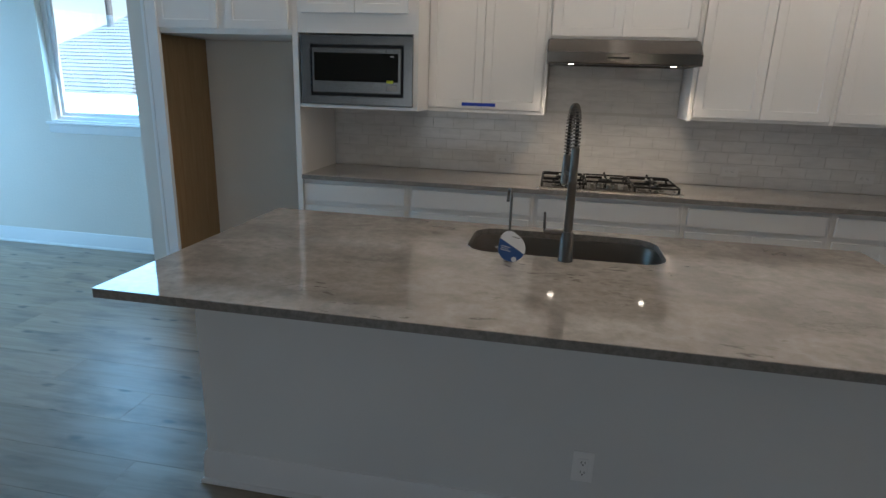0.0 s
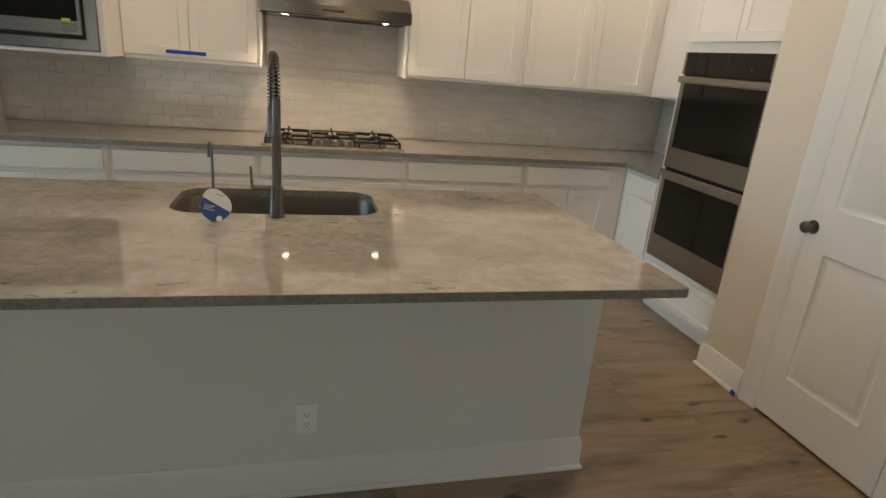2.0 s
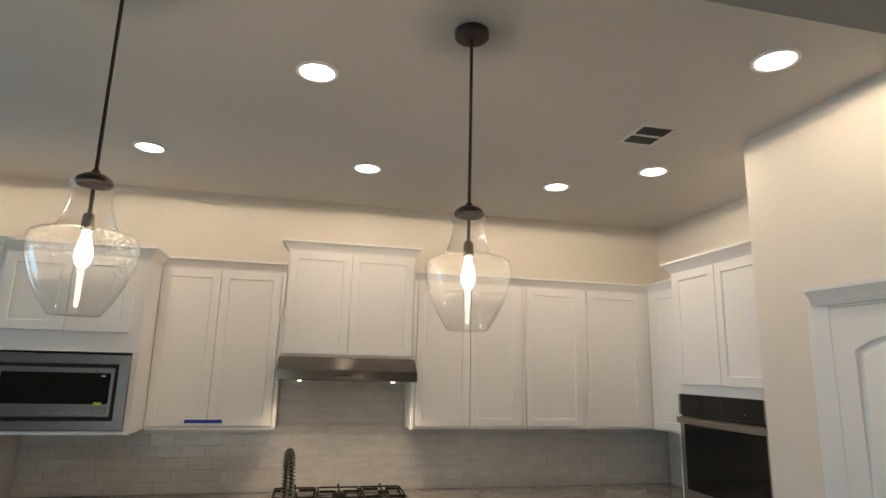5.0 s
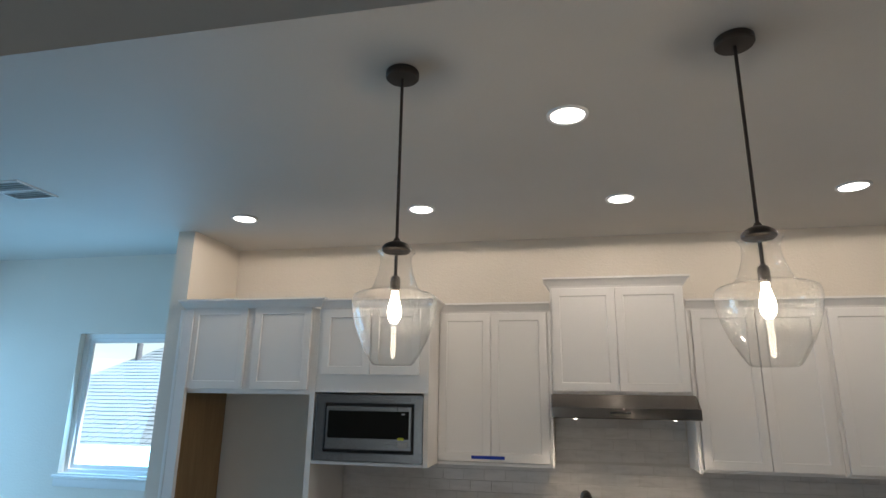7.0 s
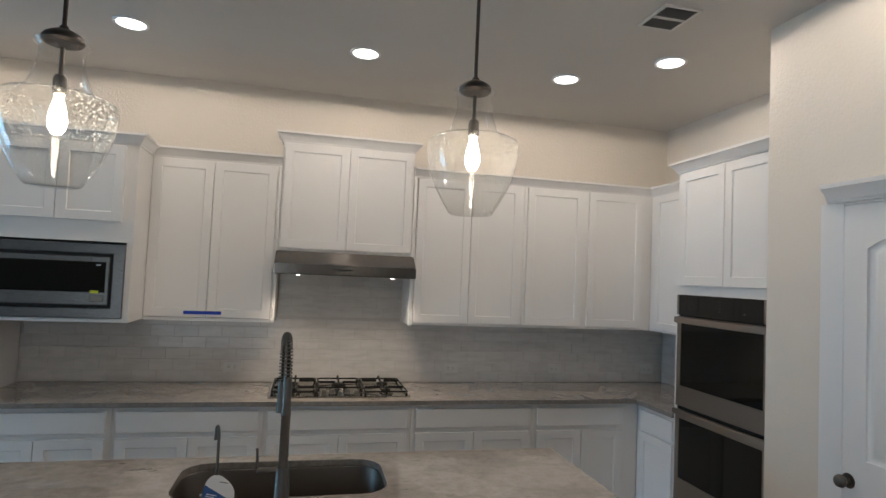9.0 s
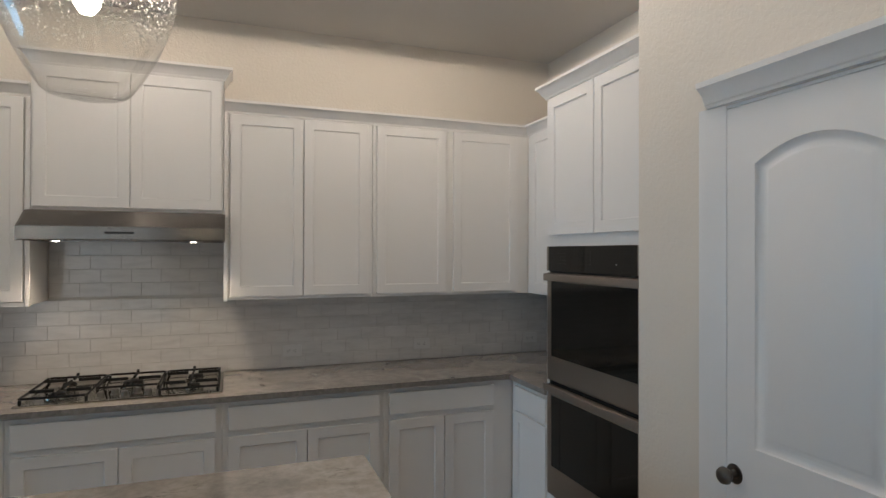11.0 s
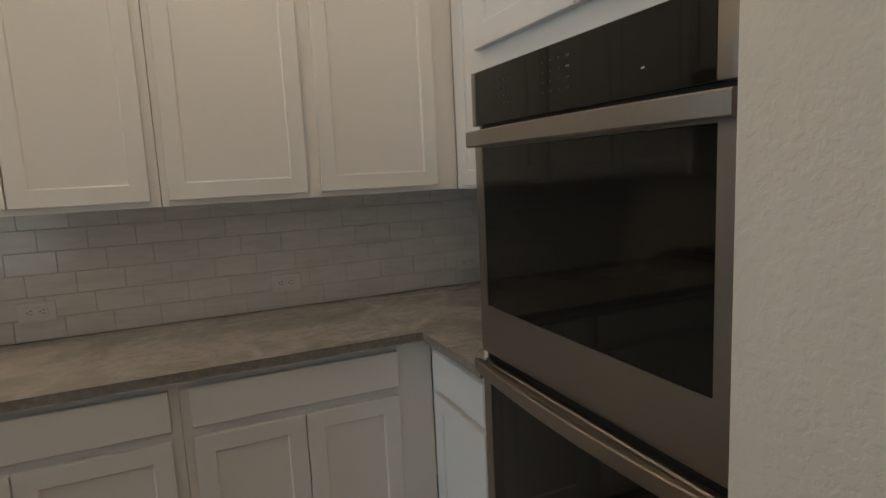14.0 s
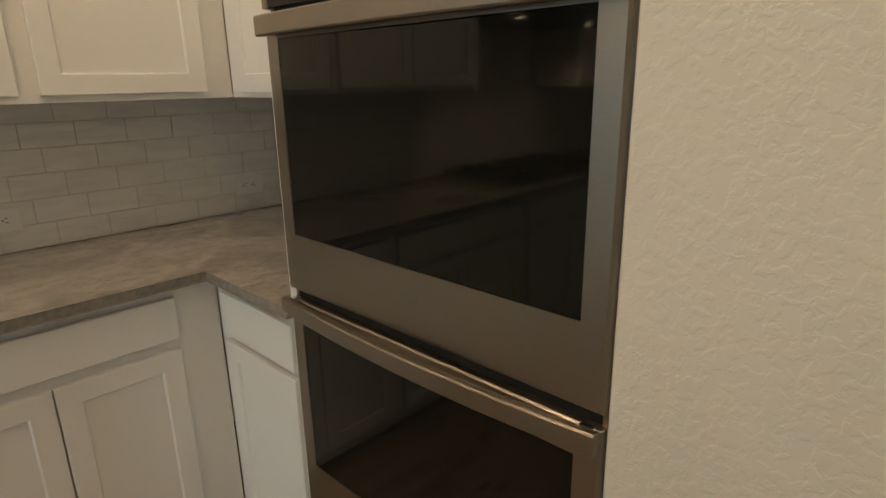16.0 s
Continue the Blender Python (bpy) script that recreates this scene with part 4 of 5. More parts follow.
for g0, g1 in ((0.122, 0.408), (0.414, 0.708), (0.714, 1.000)):
    y0, y1 = (3.892, 4.372) if g0 != 0.414 else (4.03, 4.372)
    bm = bmesh.new()
    xm = (g0 + g1) / 2
    for y in (y0, y1 - 0.009):
        box(bm, g0 + 0.010, g1 - 0.010, y, y + 0.009, TOP + 0.031, TOP + 0.042, 0.003)
    for x in (g0, g1 - 0.009):
        box(bm, x, x + 0.009, y0 + 0.004, y1 - 0.004, TOP + 0.031, TOP + 0.042, 0.003)
    burners = [4.20] if g0 == 0.414 else [4.02, 4.26]
    for y in burners:
        for a, b in ((g0 + 0.012, xm - 0.026), (xm + 0.026, g1 - 0.012)):
            box(bm, a, b, y - 0.005, y + 0.005, TOP + 0.034, TOP + 0.050, 0.002)
    edges = [y0 + 0.012] + [v for y in burners for v in (y - 0.026, y + 0.026)] + [y1 - 0.012]
    for a, b in zip(edges[::2], edges[1::2]):
        box(bm, xm - 0.005, xm + 0.005, a, b, TOP + 0.034, TOP + 0.050, 0.002)
    for y in (y0 + 0.001, y1 - 0.012):
        box(bm, xm - 0.007, xm + 0.007, y, y + 0.011, TOP + 0.043, TOP + 0.058, 0.002)
    for x in (g0 + 0.001, g1 - 0.014):
        for y in (y0 + 0.001, y1 - 0.014):
            box(bm, x, x + 0.013, y, y + 0.013, TOP + 0.0085, TOP + 0.030, 0.002)
    part("grate", bm, M_IRON, ck, "black cast-iron grate")
for i, (kx, ky) in enumerate(((0.455, 3.935), (0.51, 3.985), (0.561, 3.925), (0.612, 3.985), (0.667, 3.935))):
    part("knob", lathe(bmesh.new(), [(0.022, 0.005), (0.022, 0.010), (0.017, 0.013), (0.015, 0.034), (0.012, 0.037), (0, 0.037)], (kx, ky, TOP), 22), M_NICKEL, ck, "dark nickel knob")

# ---- tall panel, refrigerator alcove, microwave cabinet ----
lp = thing("alcove_panel", (-2.57, 4.1, 0), "raw brown board panel lining the refrigerator alcove", "panel")
part("board", boxed(-2.598, -2.584, 3.812, BACK - 0.003, 0.001, 1.824), M_BOARD, lp, "raw brown board", smooth=0)
bm = boxed(-2.600, -2.520, 3.776, 3.811, 0.001, 2.43, 0.002)
box(bm, -2.628, -2.601, 3.774, 3.784, 0.001, 2.43, 0.002)
part("face_strip", bm, M_TRIM, lp, "white face strip")

sb = thing("supply_box", (-2.21, 4.438, 0.30), "white recessed water supply box with a valve", "supply box")
fs = facing_south(BACK - 0.001)
part("frame", ring_frame(bmesh.new(), fs, -2.285, -2.135, 0.215, 0.365, 0.0, 0.006, 0.016, 0.016, 0.003), M_PLATE, sb)
part("backing", boxed(-2.27, -2.15, 0.0002, 0.0012, 0.23, 0.35, f=fs), M_VENTDARK, sb, "flat dark sheet, recess shade painted in", smooth=0)
part("valve", tube(bmesh.new(), [(-2.21, BACK - 0.004, 0.25), (-2.21, BACK - 0.016, 0.28), (-2.21, BACK - 0.016, 0.315)], 0.008, 10), M_CHROME, sb, "chrome valve")

FT = 3.806
ff = facing_south(FT)
c = thing("refrigerator_cabinet", (-2.05, 4.1, 1.825), "white shaker wall cabinet over the refrigerator alcove", "cabinet")
part("body", boxed(-2.519, -1.557, FT + 0.001, BACK - 0.003, 1.825, 2.46), M_CAB, c, smooth=0)
shaker_door(c, ff, -2.532, -2.077, 1.856, 2.446)
shaker_door(c, ff, -2.016, -1.574, 1.856, 2.446)
crown(c, [(-2.60, BACK - 0.2), (-2.60, FT - 0.012), (-1.512, FT - 0.012), (-1.512, FT + 0.02)], 2.435, 1.0)

c = thing("microwave_cabinet", (-1.11, 4.1, 1.372), "white shaker wall cabinet housing the microwave", "cabinet")
part("body", boxed(-1.515, -0.704, FT + 0.002, BACK - 0.003, 1.842, 2.43), M_CAB, c, smooth=0)
part("side", boxed(-0.735, -0.704, FT + 0.002, BACK - 0.003, 1.372, 1.8415), M_CAB, c, smooth=0)
part("shelf", boxed(-1.515, -0.736, FT + 0.002, BACK - 0.003, 1.372, 1.392), M_CAB, c, smooth=0)
part("side_panel", boxed(-1.556, -1.516, 3.806, BACK - 0.003, 0.001, 2.428, 0.0015), M_CAB, c, "tall white side panel")
shaker_door(c, ff, -1.478, -1.121, 1.962, 2.412)
shaker_door(c, ff, -1.117, -0.768, 1.962, 2.412)
crown(c, [(-1.51, FT + 0.006), (-0.704, FT + 0.006), (-0.704, 4.09)], 2.422, 1.0)

mw = thing("microwave", (-1.11, 4.0, 1.395), "built-in stainless microwave with a black glass door", "microwave")
fm = facing_south(FT)
part("body", boxed(-1.46, -0.76, FT + 0.004, 4.30, 1.40, 1.825), M_BLACK, mw, smooth=0)
part("trim_frame", ring_frame(bmesh.new(), fm, -1.492, -0.735, 1.396, 1.828, 0.0, 0.016, 0.062, 0.058, 0.004, 0.003), M_MWSTEEL, mw, "brushed steel trim frame")
dr = part("door", boxed(-1.415, -0.812, -0.002, 0.020, 1.472, 1.752, 0.004, fm), M_MWSTEEL, mw)
part("window", boxed(-1.398, -0.83, 0.0203, 0.0225, 1.545, 1.722, 0.002, fm), M_OVENGLASS, dr, "black glass window")
part("panel_gap", boxed(-0.910, -0.907, 0.0203, 0.0212, 1.724, 1.750, f=fm), M_BLACK, dr)
part("button", boxed(-0.905, -0.835, 0.0203, 0.0235, 1.492, 1.530, 0.002, fm), M_STEEL, dr)
part("clock", boxed(-0.880, -0.858, 0.0226, 0.0230, 1.700, 1.708, f=fm), M_MARK, dr, smooth=0)
part("sticker", boxed(-0.905, -0.862, 0.0228, 0.0233, 1.540, 1.556, f=fm), M_STICKER, dr, "yellow-green sticker", smooth=0)

# ---- wall cabinets on the north wall ----
FU = 4.133
fu = facing_south(FU)


def wall_cabinet(x0, x1, z0, z1, doors, label, dz0, dz1, fy=FU):
    g = facing_south(fy)
    c = thing("wall_cabinet", ((x0 + x1) / 2, 4.28, z0), label, "cabinet", "wall cabinets on the long wall")
    part("body", boxed(x0 + 0.0008, x1 - 0.0008, fy + 0.001, BACK - 0.003, z0, z1), M_CAB, c, smooth=0)
    for a, b in doors:
        shaker_door(c, g, a, b, dz0, dz1)
    return c


c = wall_cabinet(-0.703, 0.104, 1.372, 2.44, [(-0.700, -0.326), (-0.322, 0.076)], "white shaker wall cabinet with blue tape on it", 1.392, 2.418)
crown(c, [(-0.703, FU), (0.104, FU)], 2.424)
part("side_strip", boxed(0.084, 0.106, -0.0, 0.018, 1.366, 2.424, 0.002, fu), M_CAB, c)
part("light_rail", boxed(-0.70, 0.083, 0.0, 0.012, 1.366, 1.388, 0.002, fu), M_CAB, c)
c = wall_cabinet(0.107, 1.015, 1.852, 2.612, [(0.120, 0.552), (0.557, 1.004)], "white shaker wall cabinet above the range hood", 1.872, 2.585, FU - 0.018)
crown(c, [(0.107, FU + 0.15), (0.107, FU - 0.018), (1.015, FU - 0.018), (1.015, FU + 0.15)], 2.594)
c = wall_cabinet(1.018, 1.866, 1.372, 2.44, [(1.050, 1.449), (1.454, 1.836)], "white shaker wall cabinet with two tall doors", 1.392, 2.418)
crown(c, [(1.018, FU), (1.866, FU)], 2.424)
part("side_strip", boxed(1.017, 1.040, 0.0, 0.018, 1.366, 2.424, 0.002, fu), M_CAB, c)
c = wall_cabinet(1.867, 2.939, 1.372, 2.44, [(1.890, 2.342), (2.392, 2.848)], "white shaker corner wall cabinet with two tall doors", 1.392, 2.418)
crown(c, [(1.867, FU), (2.939, FU)], 2.424)

fe = facing_west(2.940)
c = thing("wall_cabinet", (3.1, 3.75, 1.372), "narrow white shaker wall cabinet beside the ovens", "cabinet")
part("body", boxed(2.941, EASTX - 0.003, 3.374, FU - 0.001, 1.372, 2.44), M_CAB, c, smooth=0)
shaker_door(c, fe, 3.46, 4.060, 1.388, 2.418)
crown(c, [(2.940, FU), (2.940, 3.374)], 2.424)

tp = single("painters_tape", boxed(-0.462, -0.230, 0.0203, 0.0212, 1.409, 1.431, f=fu), M_TAPE, "strip of blue painter's tape on cabinet doors", "tape", at=(-0.346, FU - 0.02, 1.42), smooth=0)

# ---- range hood ----
hd = thing("range_hood", (0.561, 4.15, 1.70), "stainless under-cabinet range hood with two lit lamps", "range hood")
prof = [(BACK - 0.012, 1.851), (4.035, 1.851), (3.945, 1.772), (3.922, 1.766), (3.922, 1.704), (3.928, 1.698), (3.955, 1.698), (3.955, 1.716), (4.40, 1.716), (4.40, 1.698), (BACK - 0.012, 1.698)]
bm = bmesh.new()
vs = [[bm.verts.new((x, y, z)) for y, z in prof] for x in (0.110, 1.012)]
bm.faces.new(vs[0])
bm.faces.new(vs[1])
for i in range(len(prof)):
    j = (i + 1) % len(prof)
    bm.faces.new((vs[0][i], vs[0][j], vs[1][j], vs[1][i]))
part("body", bm, M_HOOD, hd, smooth=20)
for a, b in ((0.098, 0.1095), (1.0125, 1.024)):
    bm = bmesh.new()
    vs = [[bm.verts.new((x, y, z)) for y, z in ((BACK - 0.012, 1.848), (4.05, 1.848), (3.924, 1.764), (3.924, 1.698), (BACK - 0.012, 1.698))] for x in (a, b)]
    bm.faces.new(vs[0])
    bm.faces.new(vs[1])
    for i in range(5):
        j = (i + 1) % 5
        bm.faces.new((vs[0][i], vs[0][j], vs[1][j], vs[1][i]))
    part("side_panel", bm, M_STEEL, hd, smooth=0)
fh = facing_south(3.922)
part("filter", boxed(0.20, 0.92, 4.10, 4.38, 1.709, 1.7155, 0.002), M_STEEL, hd)
for u in (0.25, 0.87):
    l_ = part("lamp", lathe(bmesh.new(), [(0.028, 0.0175), (0.028, -0.001), (0.021, -0.003), (0.021, 0.0175)], (u, 3.985, 1.698), 26, cap=False), M_CHROME, hd)
    part("lens", lathe(bmesh.new(), [(0, -0.006), (0.012, -0.005), (0.0205, -0.001), (0.0205, 0.012), (0, 0.012)], (u, 3.985, 1.698), 22), M_LED, l_, "glowing lamp lens").visible_shadow = False
part("control_strip", boxed(0.47, 0.60, 0.0003, 0.0012, 1.732, 1.742, f=fh), M_BLACK, hd, smooth=0)

# ---- oven tower ----
TY0, TY1, FTW = 2.5245, 3.372, 2.640
fo = facing_west(FTW)
tw = thing("oven_cabinet", (2.95, 2.96, 0), "tall white shaker cabinet housing the double oven", "cabinet")
part("side", boxed(FTW, EASTX - 0.003, TY0, 2.562, 0.10, 2.47), M_CAB, tw, smooth=0)
part("side", boxed(FTW, EASTX - 0.003, 3.310, TY1, 0.10, 2.47), M_CAB, tw, smooth=0)
part("upper_box", boxed(FTW, EASTX - 0.003, 2.5625, 3.3095, 1.672, 2.47), M_CAB, tw, smooth=0)
part("lower_box", boxed(FTW, EASTX - 0.003, 2.5625, 3.3095, 0.10, 0.392), M_CAB, tw, smooth=0)
part("toe_kick", boxed(2.705, 2.718, TY0, TY1, 0.002, 0.099), M_CAB, tw, smooth=0)
shaker_door(tw, fo, 2.930, 3.330, 1.735, 2.450)
shaker_door(tw, fo, 2.560, 2.925, 1.735, 2.450)
part("lower_panel", ring_frame(bmesh.new(), fo, 2.575, 3.340, 0.125, 0.355, 0.001, 0.014, 0.045, 0.045, 0.005), M_CAB, tw)
crown(tw, [(EASTX - 0.32, TY1), (FTW - 0.004, TY1), (FTW - 0.004, TY0)], 2.458)

ov = thing("double_oven", (2.9, 2.935, 0.395), "built-in double wall oven in slate steel and black glass", "oven")
O0, O1 = 2.556, 3.316
fv = facing_west(2.605)
part("body", boxed(2.622, 3.20, 2.568, 3.304, 0.397, 1.668), M_BLACK, ov, smooth=0)
for a, b in ((O0, O0 + 0.012), (O1 - 0.010, O1)):
    part("side_trim", boxed(a, b, -0.034, -0.016, 0.395, 1.676, 0.002, fv), M_STEELY, ov)
cp = part("control_panel", boxed(O0 + 0.046, O1 - 0.018, -0.017, 0.0, 1.550, 1.676, 0.002, fv), M_OVENGLASS, ov, "black glass control panel")
part("end_cap", boxed(O0 + 0.006, O0 + 0.0455, -0.017, 0.003, 1.550, 1.676, 0.004, fv, 2), M_STEELY, ov)
part("end_cap", boxed(O1 - 0.0175, O1, -0.017, 0.002, 1.550, 1.676, 0.003, fv, 2), M_STEELY, ov)
random.seed(4)
for col, row in [(a, b) for a in range(4) for b in range(4)]:
    y = 3.205 - 0.021 * col
    part("key_print", boxed(y - 0.0045, y + 0.0045, 0.0003, 0.0006, 1.588 + 0.017 * row, 1.5905 + 0.017 * row, f=fv), M_PANELPRINT, cp, smooth=0)
for col, row in [(a, b) for a in range(4) for b in range(4)]:
    y = 3.010 - 0.027 * col
    w_ = 0.0016 if col < 3 else 0.006
    part("key_print", boxed(y - w_, y + w_, 0.0003, 0.0006, 1.588 + 0.019 * row, 1.592 + 0.019 * row, f=fv), M_PANELPRINT, cp, smooth=0)
part("emblem", boxed(2.735, 2.742, 0.0003, 0.0007, 1.590, 1.5925, f=fv), M_MARK, cp, smooth=0)


for z0, z1, g0, g1 in ((0.986, 1.540, 1.111, 1.497), (0.398, 0.962, 0.548, 0.910)):
    bm = bmesh.new()
    L = []
    u0, u1 = O0 + 0.004, O1 - 0.002
    a0, a1 = O0 + 0.044, O1 - 0.043

    def rect(ua, ub, wa, wb, d):
        return [bm.verts.new(fv(u, d, w)) for u, w in ((ua, wa), (ub, wa), (ub, wb), (ua, wb))]
    L = [rect(u0, u1, z0, z1, -0.030), rect(u0, u1, z0, z1, -0.004), rect(u0 + 0.004, u1 - 0.004, z0 + 0.003, z1 - 0.003, 0.0), rect(a0, a1, g0, g1, 0.0), rect(a0, a1, g0, g1, -0.030)]
    for p, q in zip(L, L[1:] + L[:1]):
        for i in range(4):
            j = (i + 1) % 4
            bm.faces.new((p[i], p[j], q[j], q[i]))
    d = part("oven_door", bm, M_STEELY, ov, "slate steel oven door", smooth=30)
    part("window", boxed(a0 + 0.0005, a1 - 0.0005, -0.020, -0.0012, g0 + 0.0005, g1 - 0.0005, 0.0008, fv), M_OVENGLASS, d, "black oven glass")
    h0, h1 = (1.500, 1.537) if z0 > 0.9 else (0.936, 0.972)
    bm = bmesh.new()
    K, y_a, y_b = 20, 2.557, 3.306
    rows_ = []
    for i in range(K + 1):
        q = 2 * i / K - 1
        bow = 0.020 * (1 - q * q)
        y = y_a + (y_b - y_a) * i / K
        rows_.append([bm.verts.new(fv(y, d_ + bow, w)) for d_, w in ((0.013, h0), (0.024, h0), (0.027, h0 + 0.003), (0.027, h1 - 0.003), (0.024, h1), (0.013, h1))])
    for p, q in zip(rows_, rows_[1:]):
        for i in range(6):
            j = (i + 1) % 6
            bm.faces.new((p[i], p[j], q[j], q[i]))
    bm.faces.new(rows_[0])
    bm.faces.new(rows_[-1])
    hnd = part("handle", bm, M_STEELY, d, "broad flat steel handle", smooth=20)
    for e0, e1 in ((2.566, 2.590), (3.282, 3.304)):
        part("bracket", boxed(e0, e1, 0.001, 0.0140, h0 + 0.004, h1 - 0.003, 0.002, fv), M_CHROME, hnd)
part("vent_slot", boxed(O0 + 0.014, O1 - 0.012, -0.030, -0.022, 0.9625, 0.9855, f=fv), M_BLACK, ov, smooth=0)
part("vent_slot", boxed(O0 + 0.014, O1 - 0.012, -0.030, -0.022, 1.5405, 1.5495, f=fv), M_BLACK, ov, smooth=0)

# ---- pantry door ----
fp = facing_west(PANTRY)
dt = thing("door_1", (PANTRY, 1.78, 0), "white two-panel arch-top pantry door, closed", "door", kind="structure")


def arched(u0, u1, w0, w1, rise, k=14):
    pts = [(u0, w0), (u1, w0), (u1, w1)]
    if rise:
        for i in range(1, k):
            s = i / k
            pts.append((u1 + (u0 - u1) * s, w1 + rise * (1 - (2 * s - 1) ** 2)))
    pts.append((u0, w1))
    return pts


def inset_outline(pts, d):
    cu = sum(p[0] for p in pts) / len(pts)
    n = len(pts)
    out = []
    for i, p in enumerate(pts):
        a, b = Vector(pts[i - 1]), Vector(pts[(i + 1) % n])
        q = Vector(p)
        e0, e1 = (q - a).normalized(), (b - q).normalized()
        n0, n1 = Vector((-e0.y, e0.x)), Vector((-e1.y, e1.x))
        m = (n0 + n1).normalized()
        m = m / max(0.3, m.dot(n0))
        out.append((q.x + m.x * d, q.y + m.y * d))
    return out


P_UP = arched(1.614, 1.990, 1.052, 1.914, 0.060)
P_LO = arched(1.600, 1.978, 0.246, 0.852, 0.0)
bm = bmesh.new()
es = []
y0, y1, z0, z1 = DY0 + 0.003, DY1 - 0.001, 0.016, DZ - 0.003
outer = [(y0, z0), (y1, z0), (y1, z1), (y0, z1)]
rings = []
for lp in (outer, P_UP, P_LO):
    vs = [bm.verts.new(fp(u, 0.002, w)) for u, w in lp]
    rings.append(vs)
    es += [bm.edges.new((vs[i], vs[(i + 1) % len(vs)])) for i in range(len(vs))]
bmesh.ops.triangle_fill(bm, edges=es, use_beauty=True)
for vs, lp in zip(rings[1:], (P_UP, P_LO)):
    prev = vs
    for ins, dep in ((0.004, -0.006), (0.015, -0.012), (0.025, -0.012), (0.040, -0.003), (0.046, -0.001)):
        ring = [bm.verts.new(fp(u, dep, w)) for u, w in inset_outline(lp, ins)]
        for i in range(len(ring)):
            j = (i + 1) % len(ring)
            bm.faces.new((prev[i], prev[j], ring[j], ring[i]))
        prev = ring
    bm.faces.new(prev)
rear = [bm.verts.new(fp(u, -0.039, w)) for u, w in outer]
bm.faces.new(rear)
for i in range(4):
    j = (i + 1) % 4
    bm.faces.new((rings[0][i], rings[0][j], rear[j], rear[i]))
slab = part("slab", bm, M_DOOR, dt, "white moulded door slab", smooth=40)
kn = part("knob", tube(bmesh.new(), [(PANTRY + 0.004, 2.066, 0.952), (PANTRY - 0.002, 2.066, 0.952), (PANTRY - 0.003, 2.066, 0.952), (PANTRY - 0.022, 2.066, 0.952), (PANTRY - 0.030, 2.066, 0.952), (PANTRY - 0.042, 2.066, 0.952), (PANTRY - 0.054, 2.066, 0.952), (PANTRY - 0.060, 2.066, 0.952)], [0.032, 0.031, 0.014, 0.011, 0.021, 0.0275, 0.0235, 0.012], 28), M_NICKEL, dt, "satin nickel door knob", smooth=50)
for z in (0.28, 1.10, 1.92):
    part("hinge", tube(bmesh.new(), [(PANTRY - 0.006, DY0 + 0.001, z - 0.045), (PANTRY - 0.006, DY0 + 0.001, z + 0.045)], 0.006, 12), M_NICKEL, dt, "nickel hinge")
bm = bmesh.new()
for a, b in ((DY0 - 0.0145, DY0), (DY1, DY1 + 0.0145)):
    box(bm, PANTRY + 0.001, PANTRY + 0.112, a, b, 0.0, DZ + 0.009)
box(bm, PANTRY + 0.001, PANTRY + 0.112, DY0, DY1, DZ, DZ + 0.0095)
part("jamb", bm, M_TRIM, dt, smooth=0)


def casing(y_in, y_out):
    s = 1 if y_out > y_in else -1
    lap = -0.006 if s > 0 else 0.0
    prof = [(lap, 0.0025), (lap, 0.004), (0.010, 0.010), (0.030, 0.012), (0.060, 0.016), (0.078, 0.020), (0.094, 0.018), (0.098, 0.001)]
    bm = bmesh.new()
    L = [[bm.verts.new((PANTRY - d, y_in + s * (0.001 + o), z)) for o, d in prof] for z in (0.001, DZ + 0.010)]
    bm.faces.new(L[0])
    bm.faces.new(L[1])
    for i in range(len(prof)):
        j = (i + 1) % len(prof)
        bm.faces.new((L[0][i], L[0][j], L[1][j], L[1][i]))
    return bm


part("casing", casing(DY1, DY1 + 0.1), M_TRIM, dt)
part("casing", casing(DY0, DY0 - 0.1), M_TRIM, dt)
HEAD = [(0.0005, DZ + 0.011), (0.022, DZ + 0.011), (0.024, DZ + 0.020), (0.030, DZ + 0.024), (0.040, DZ + 0.050), (0.058, DZ + 0.068), (0.064, DZ + 0.072), (0.066, DZ + 0.090), (0.0005, DZ + 0.094)]
part("cornice", sweep(bmesh.new(), [(PANTRY + 0.0, DY1 + 0.060), (PANTRY - 0.0005, DY1 + 0.060), (PANTRY - 0.0005, DY0 - 0.060), (PANTRY + 0.0, DY0 - 0.060)][1:3], HEAD), M_TRIM, dt, smooth=25)
single("tape_scrap", boxed(2.508, 2.5165, 2.205, 2.232, 0.004, 0.026, 0.001), M_TAPE, "scrap of blue painter's tape on the baseboard", "tape", at=(2.512, 2.218, 0.003))

# ---- backsplash tiles ----
back = single("backsplash", boxed(-1.514, EASTX - 0.010, 4.4325, BACK - 0.0015, TOP + 0.001, 1.3705), M_GROUT, "glossy off-white subway tile backsplash with pale grout", "backsplash", "structure", smooth=0)
b2 = part("grout_bed", boxed(0.108, 1.014, 4.4325, BACK - 0.0015, 1.3706, 1.845), M_GROUT, back, smooth=0)
part("grout_bed", boxed(EASTX - 0.0095, EASTX - 0.0015, 3.376, BACK - 0.010, TOP + 0.001, 1.3705), M_GROUT, back, smooth=0)
TILE_CACHE = {}


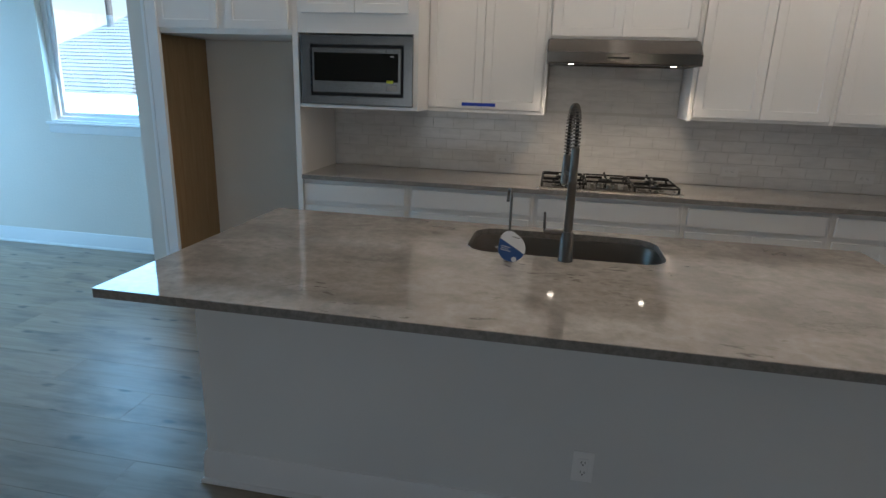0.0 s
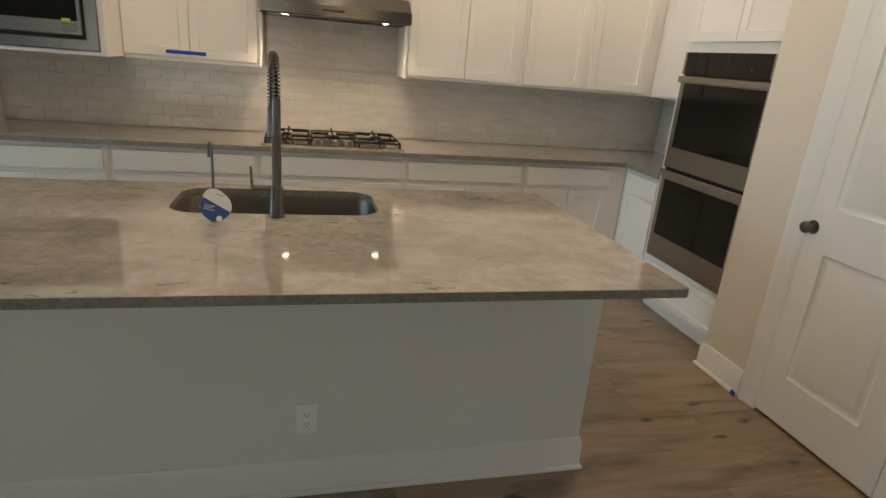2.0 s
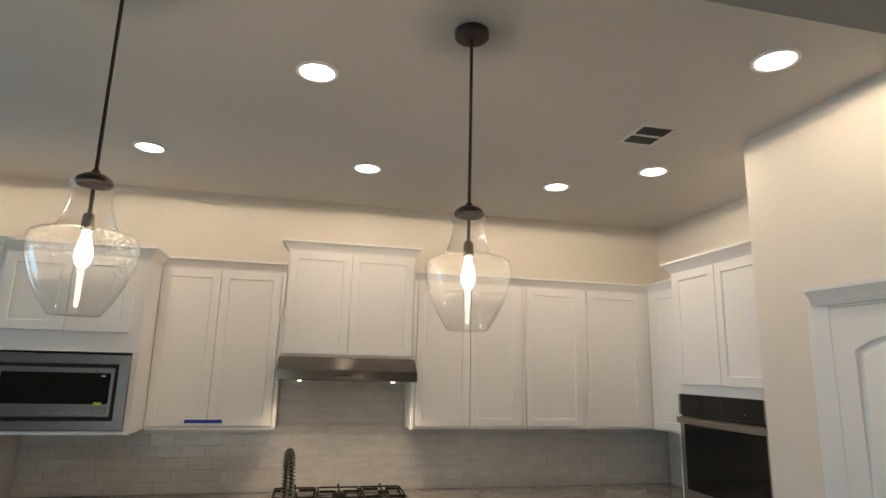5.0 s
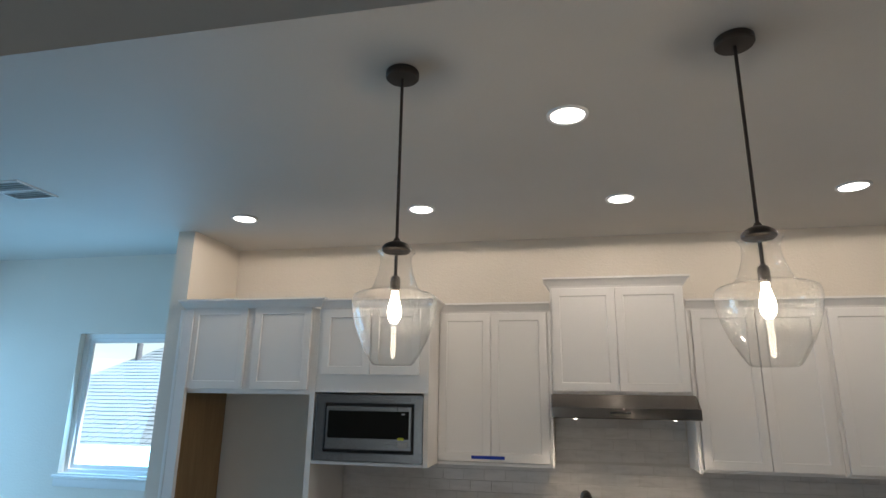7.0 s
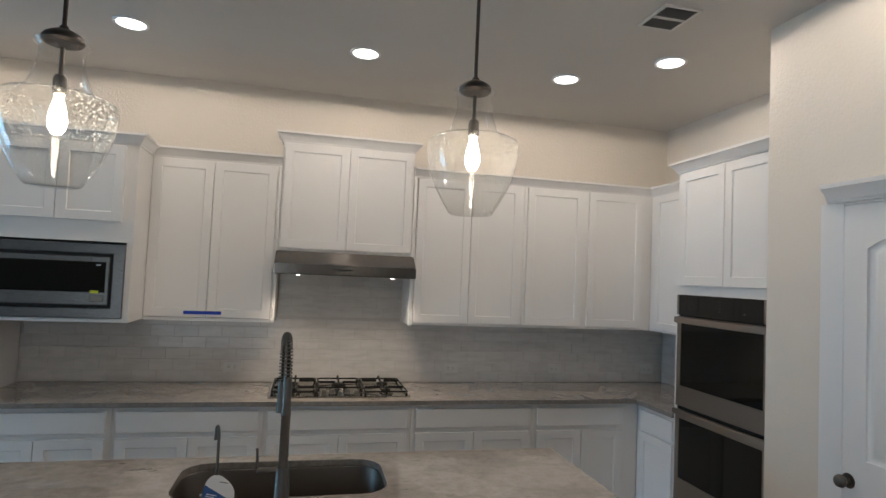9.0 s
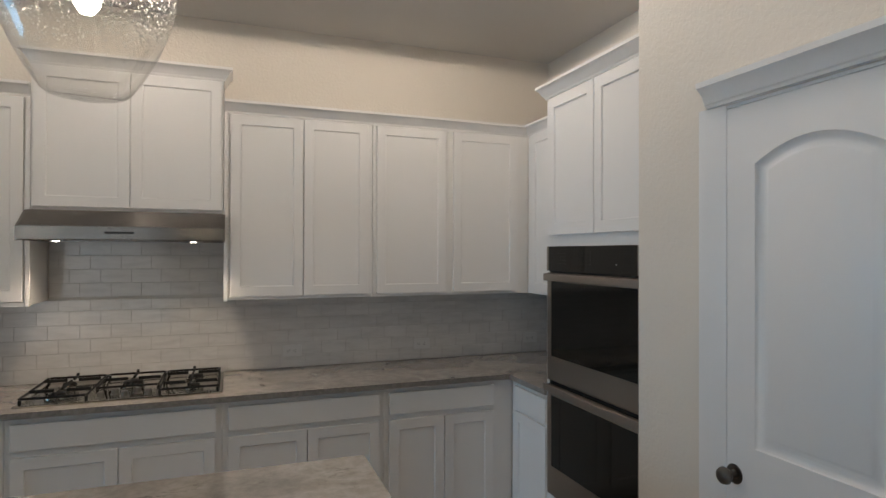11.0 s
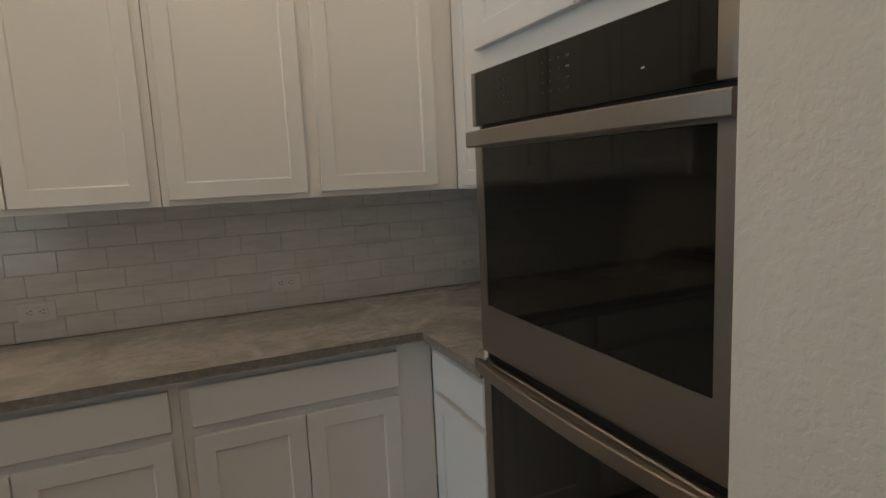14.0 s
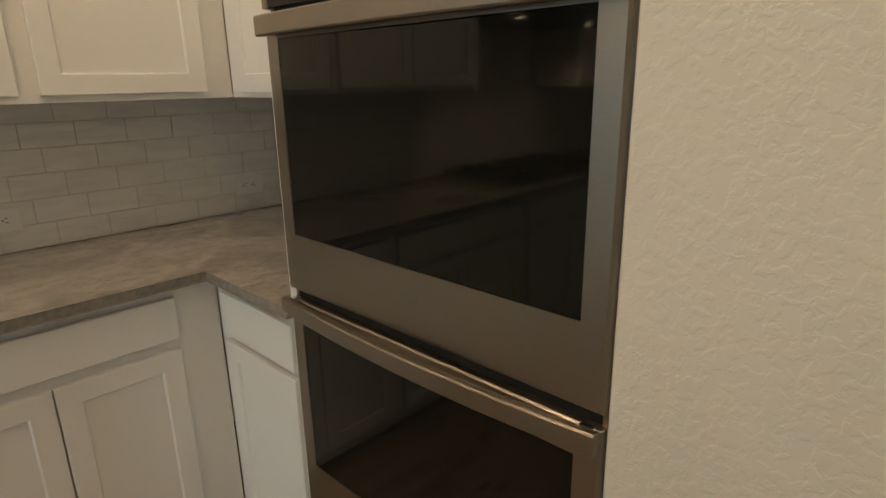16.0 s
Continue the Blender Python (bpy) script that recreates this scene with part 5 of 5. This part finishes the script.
def tile_mesh(w, h):
    key = (round(w, 4), round(h, 4))
    if key not in TILE_CACHE:
        bm = bmesh.new()
        e = 0.0008
        lo = [bm.verts.new((x, 0, z)) for x, z in ((0, 0), (w, 0), (w, h), (0, h))]
        mi = [bm.verts.new((x, -0.0018, z)) for x, z in ((0, 0), (w, 0), (w, h), (0, h))]
        hi = [bm.verts.new((x, -0.0028, z)) for x, z in ((e, e), (w - e, e), (w - e, h - e), (e, h - e))]
        for a, b in ((lo, mi), (mi, hi)):
            for i in range(4):
                j = (i + 1) % 4
                bm.faces.new((a[i], a[j], b[j], b[i]))
        bm.faces.new(hi)
        TILE_CACHE[key] = finish(bm, "tile", M_TILE, Vector((0, 0, 0)), 0)
    return TILE_CACHE[key]


PX, PZ, GAP = 0.155, 0.0785, 0.0022
rng = random.Random(7)


def lay(x0, x1, z0, z1, row, side=False):
    start = 2.43 - 0.052 * row
    k = math.floor((x0 - start) / PX)
    while start + k * PX < x1 - 1e-6:
        a, b = max(x0, start + k * PX + GAP / 2), min(x1, start + (k + 1) * PX - GAP / 2)
        k += 1
        if b - a < 0.012:
            continue
        ob = new("tile", tile_mesh(b - a, z1 - z0))
        ob.parent = back
        tilt = [radians(rng.uniform(-0.35, 0.35)) for _ in range(2)]
        if side:
            ob.matrix_local = Matrix.Translation((EASTX - 0.0098, b, z0)) @ Euler((tilt[0], 0, radians(-90) + tilt[1])).to_matrix().to_4x4()
        else:
            ob.matrix_local = Matrix.Translation((a, 4.4322, z0)) @ Euler((tilt[0], 0, tilt[1])).to_matrix().to_4x4()


for row in range(12):
    z0 = TOP + 0.003 + row * PZ
    z1 = z0 + PZ - GAP
    if row < 6:
        z1 = min(z1, 1.3695)
        lay(-1.512, EASTX - 0.018, z0, z1, row)
        lay(3.378, BACK - 0.02, z0, z1, row, True)
    elif z0 < 1.70:
        lay(0.109, 1.013, z0, min(z1, 1.845), row)

# ---- floor planks ----
rng = random.Random(11)
PLANKS = []
W = 0.2415
r0 = math.floor((SOUTH - 1.85) / W)
for r in range(r0, math.ceil((BACK - 1.85) / W)):
    y0, y1 = max(SOUTH, 1.85 + r * W), min(BACK, 1.85 + (r + 1) * W)
    x = WEST - rng.uniform(0.1, 1.7)
    while x < EASTX:
        ln = rng.choice((1.2, 1.5, 1.8, 2.1))
        PLANKS.append((max(WEST, x), min(EASTX, x + ln), y0, y1))
        x += ln
rest = bmesh.new()
made = 0


def plank_bm(bm, x0, x1, y0, y1, shift):
    g, e = 0.0001, 0.0007
    lo = [bm.verts.new((x - shift.x, y - shift.y, -0.006)) for x, y in ((x0 + g, y0 + g), (x1 - g, y0 + g), (x1 - g, y1 - g), (x0 + g, y1 - g))]
    mid = [bm.verts.new((v.co.x, v.co.y, -0.0010)) for v in lo]
    g += e
    hi = [bm.verts.new((x - shift.x, y - shift.y, 0.0)) for x, y in ((x0 + g, y0 + g), (x1 - g, y0 + g), (x1 - g, y1 - g), (x0 + g, y1 - g))]
    for a, b in ((lo, mid), (mid, hi)):
        for i in range(4):
            j = (i + 1) % 4
            bm.faces.new((a[i], a[j], b[j], b[i]))
    bm.faces.new(hi)


for x0, x1, y0, y1 in PLANKS:
    if x1 - x0 < 0.01 or y1 - y0 < 0.01:
        continue
    near = y0 > -0.6 and x0 > -5.5 and made < 290
    if near:
        bm = bmesh.new()
        c = Vector(((x0 + x1) / 2, (y0 + y1) / 2, 0))
        plank_bm(bm, x0, x1, y0, y1, c)
        ob = new("plank", finish(bm, "plank", M_OAK, Vector((0, 0, 0)), 0))
        ob.parent = floor
        ob.location = c
        made += 1
    else:
        plank_bm(rest, x0, x1, y0, y1, Vector((0, 0, 0)))
ob = part("planks", rest, M_OAK, floor, smooth=0)
tagged(ob, kind="stuff")
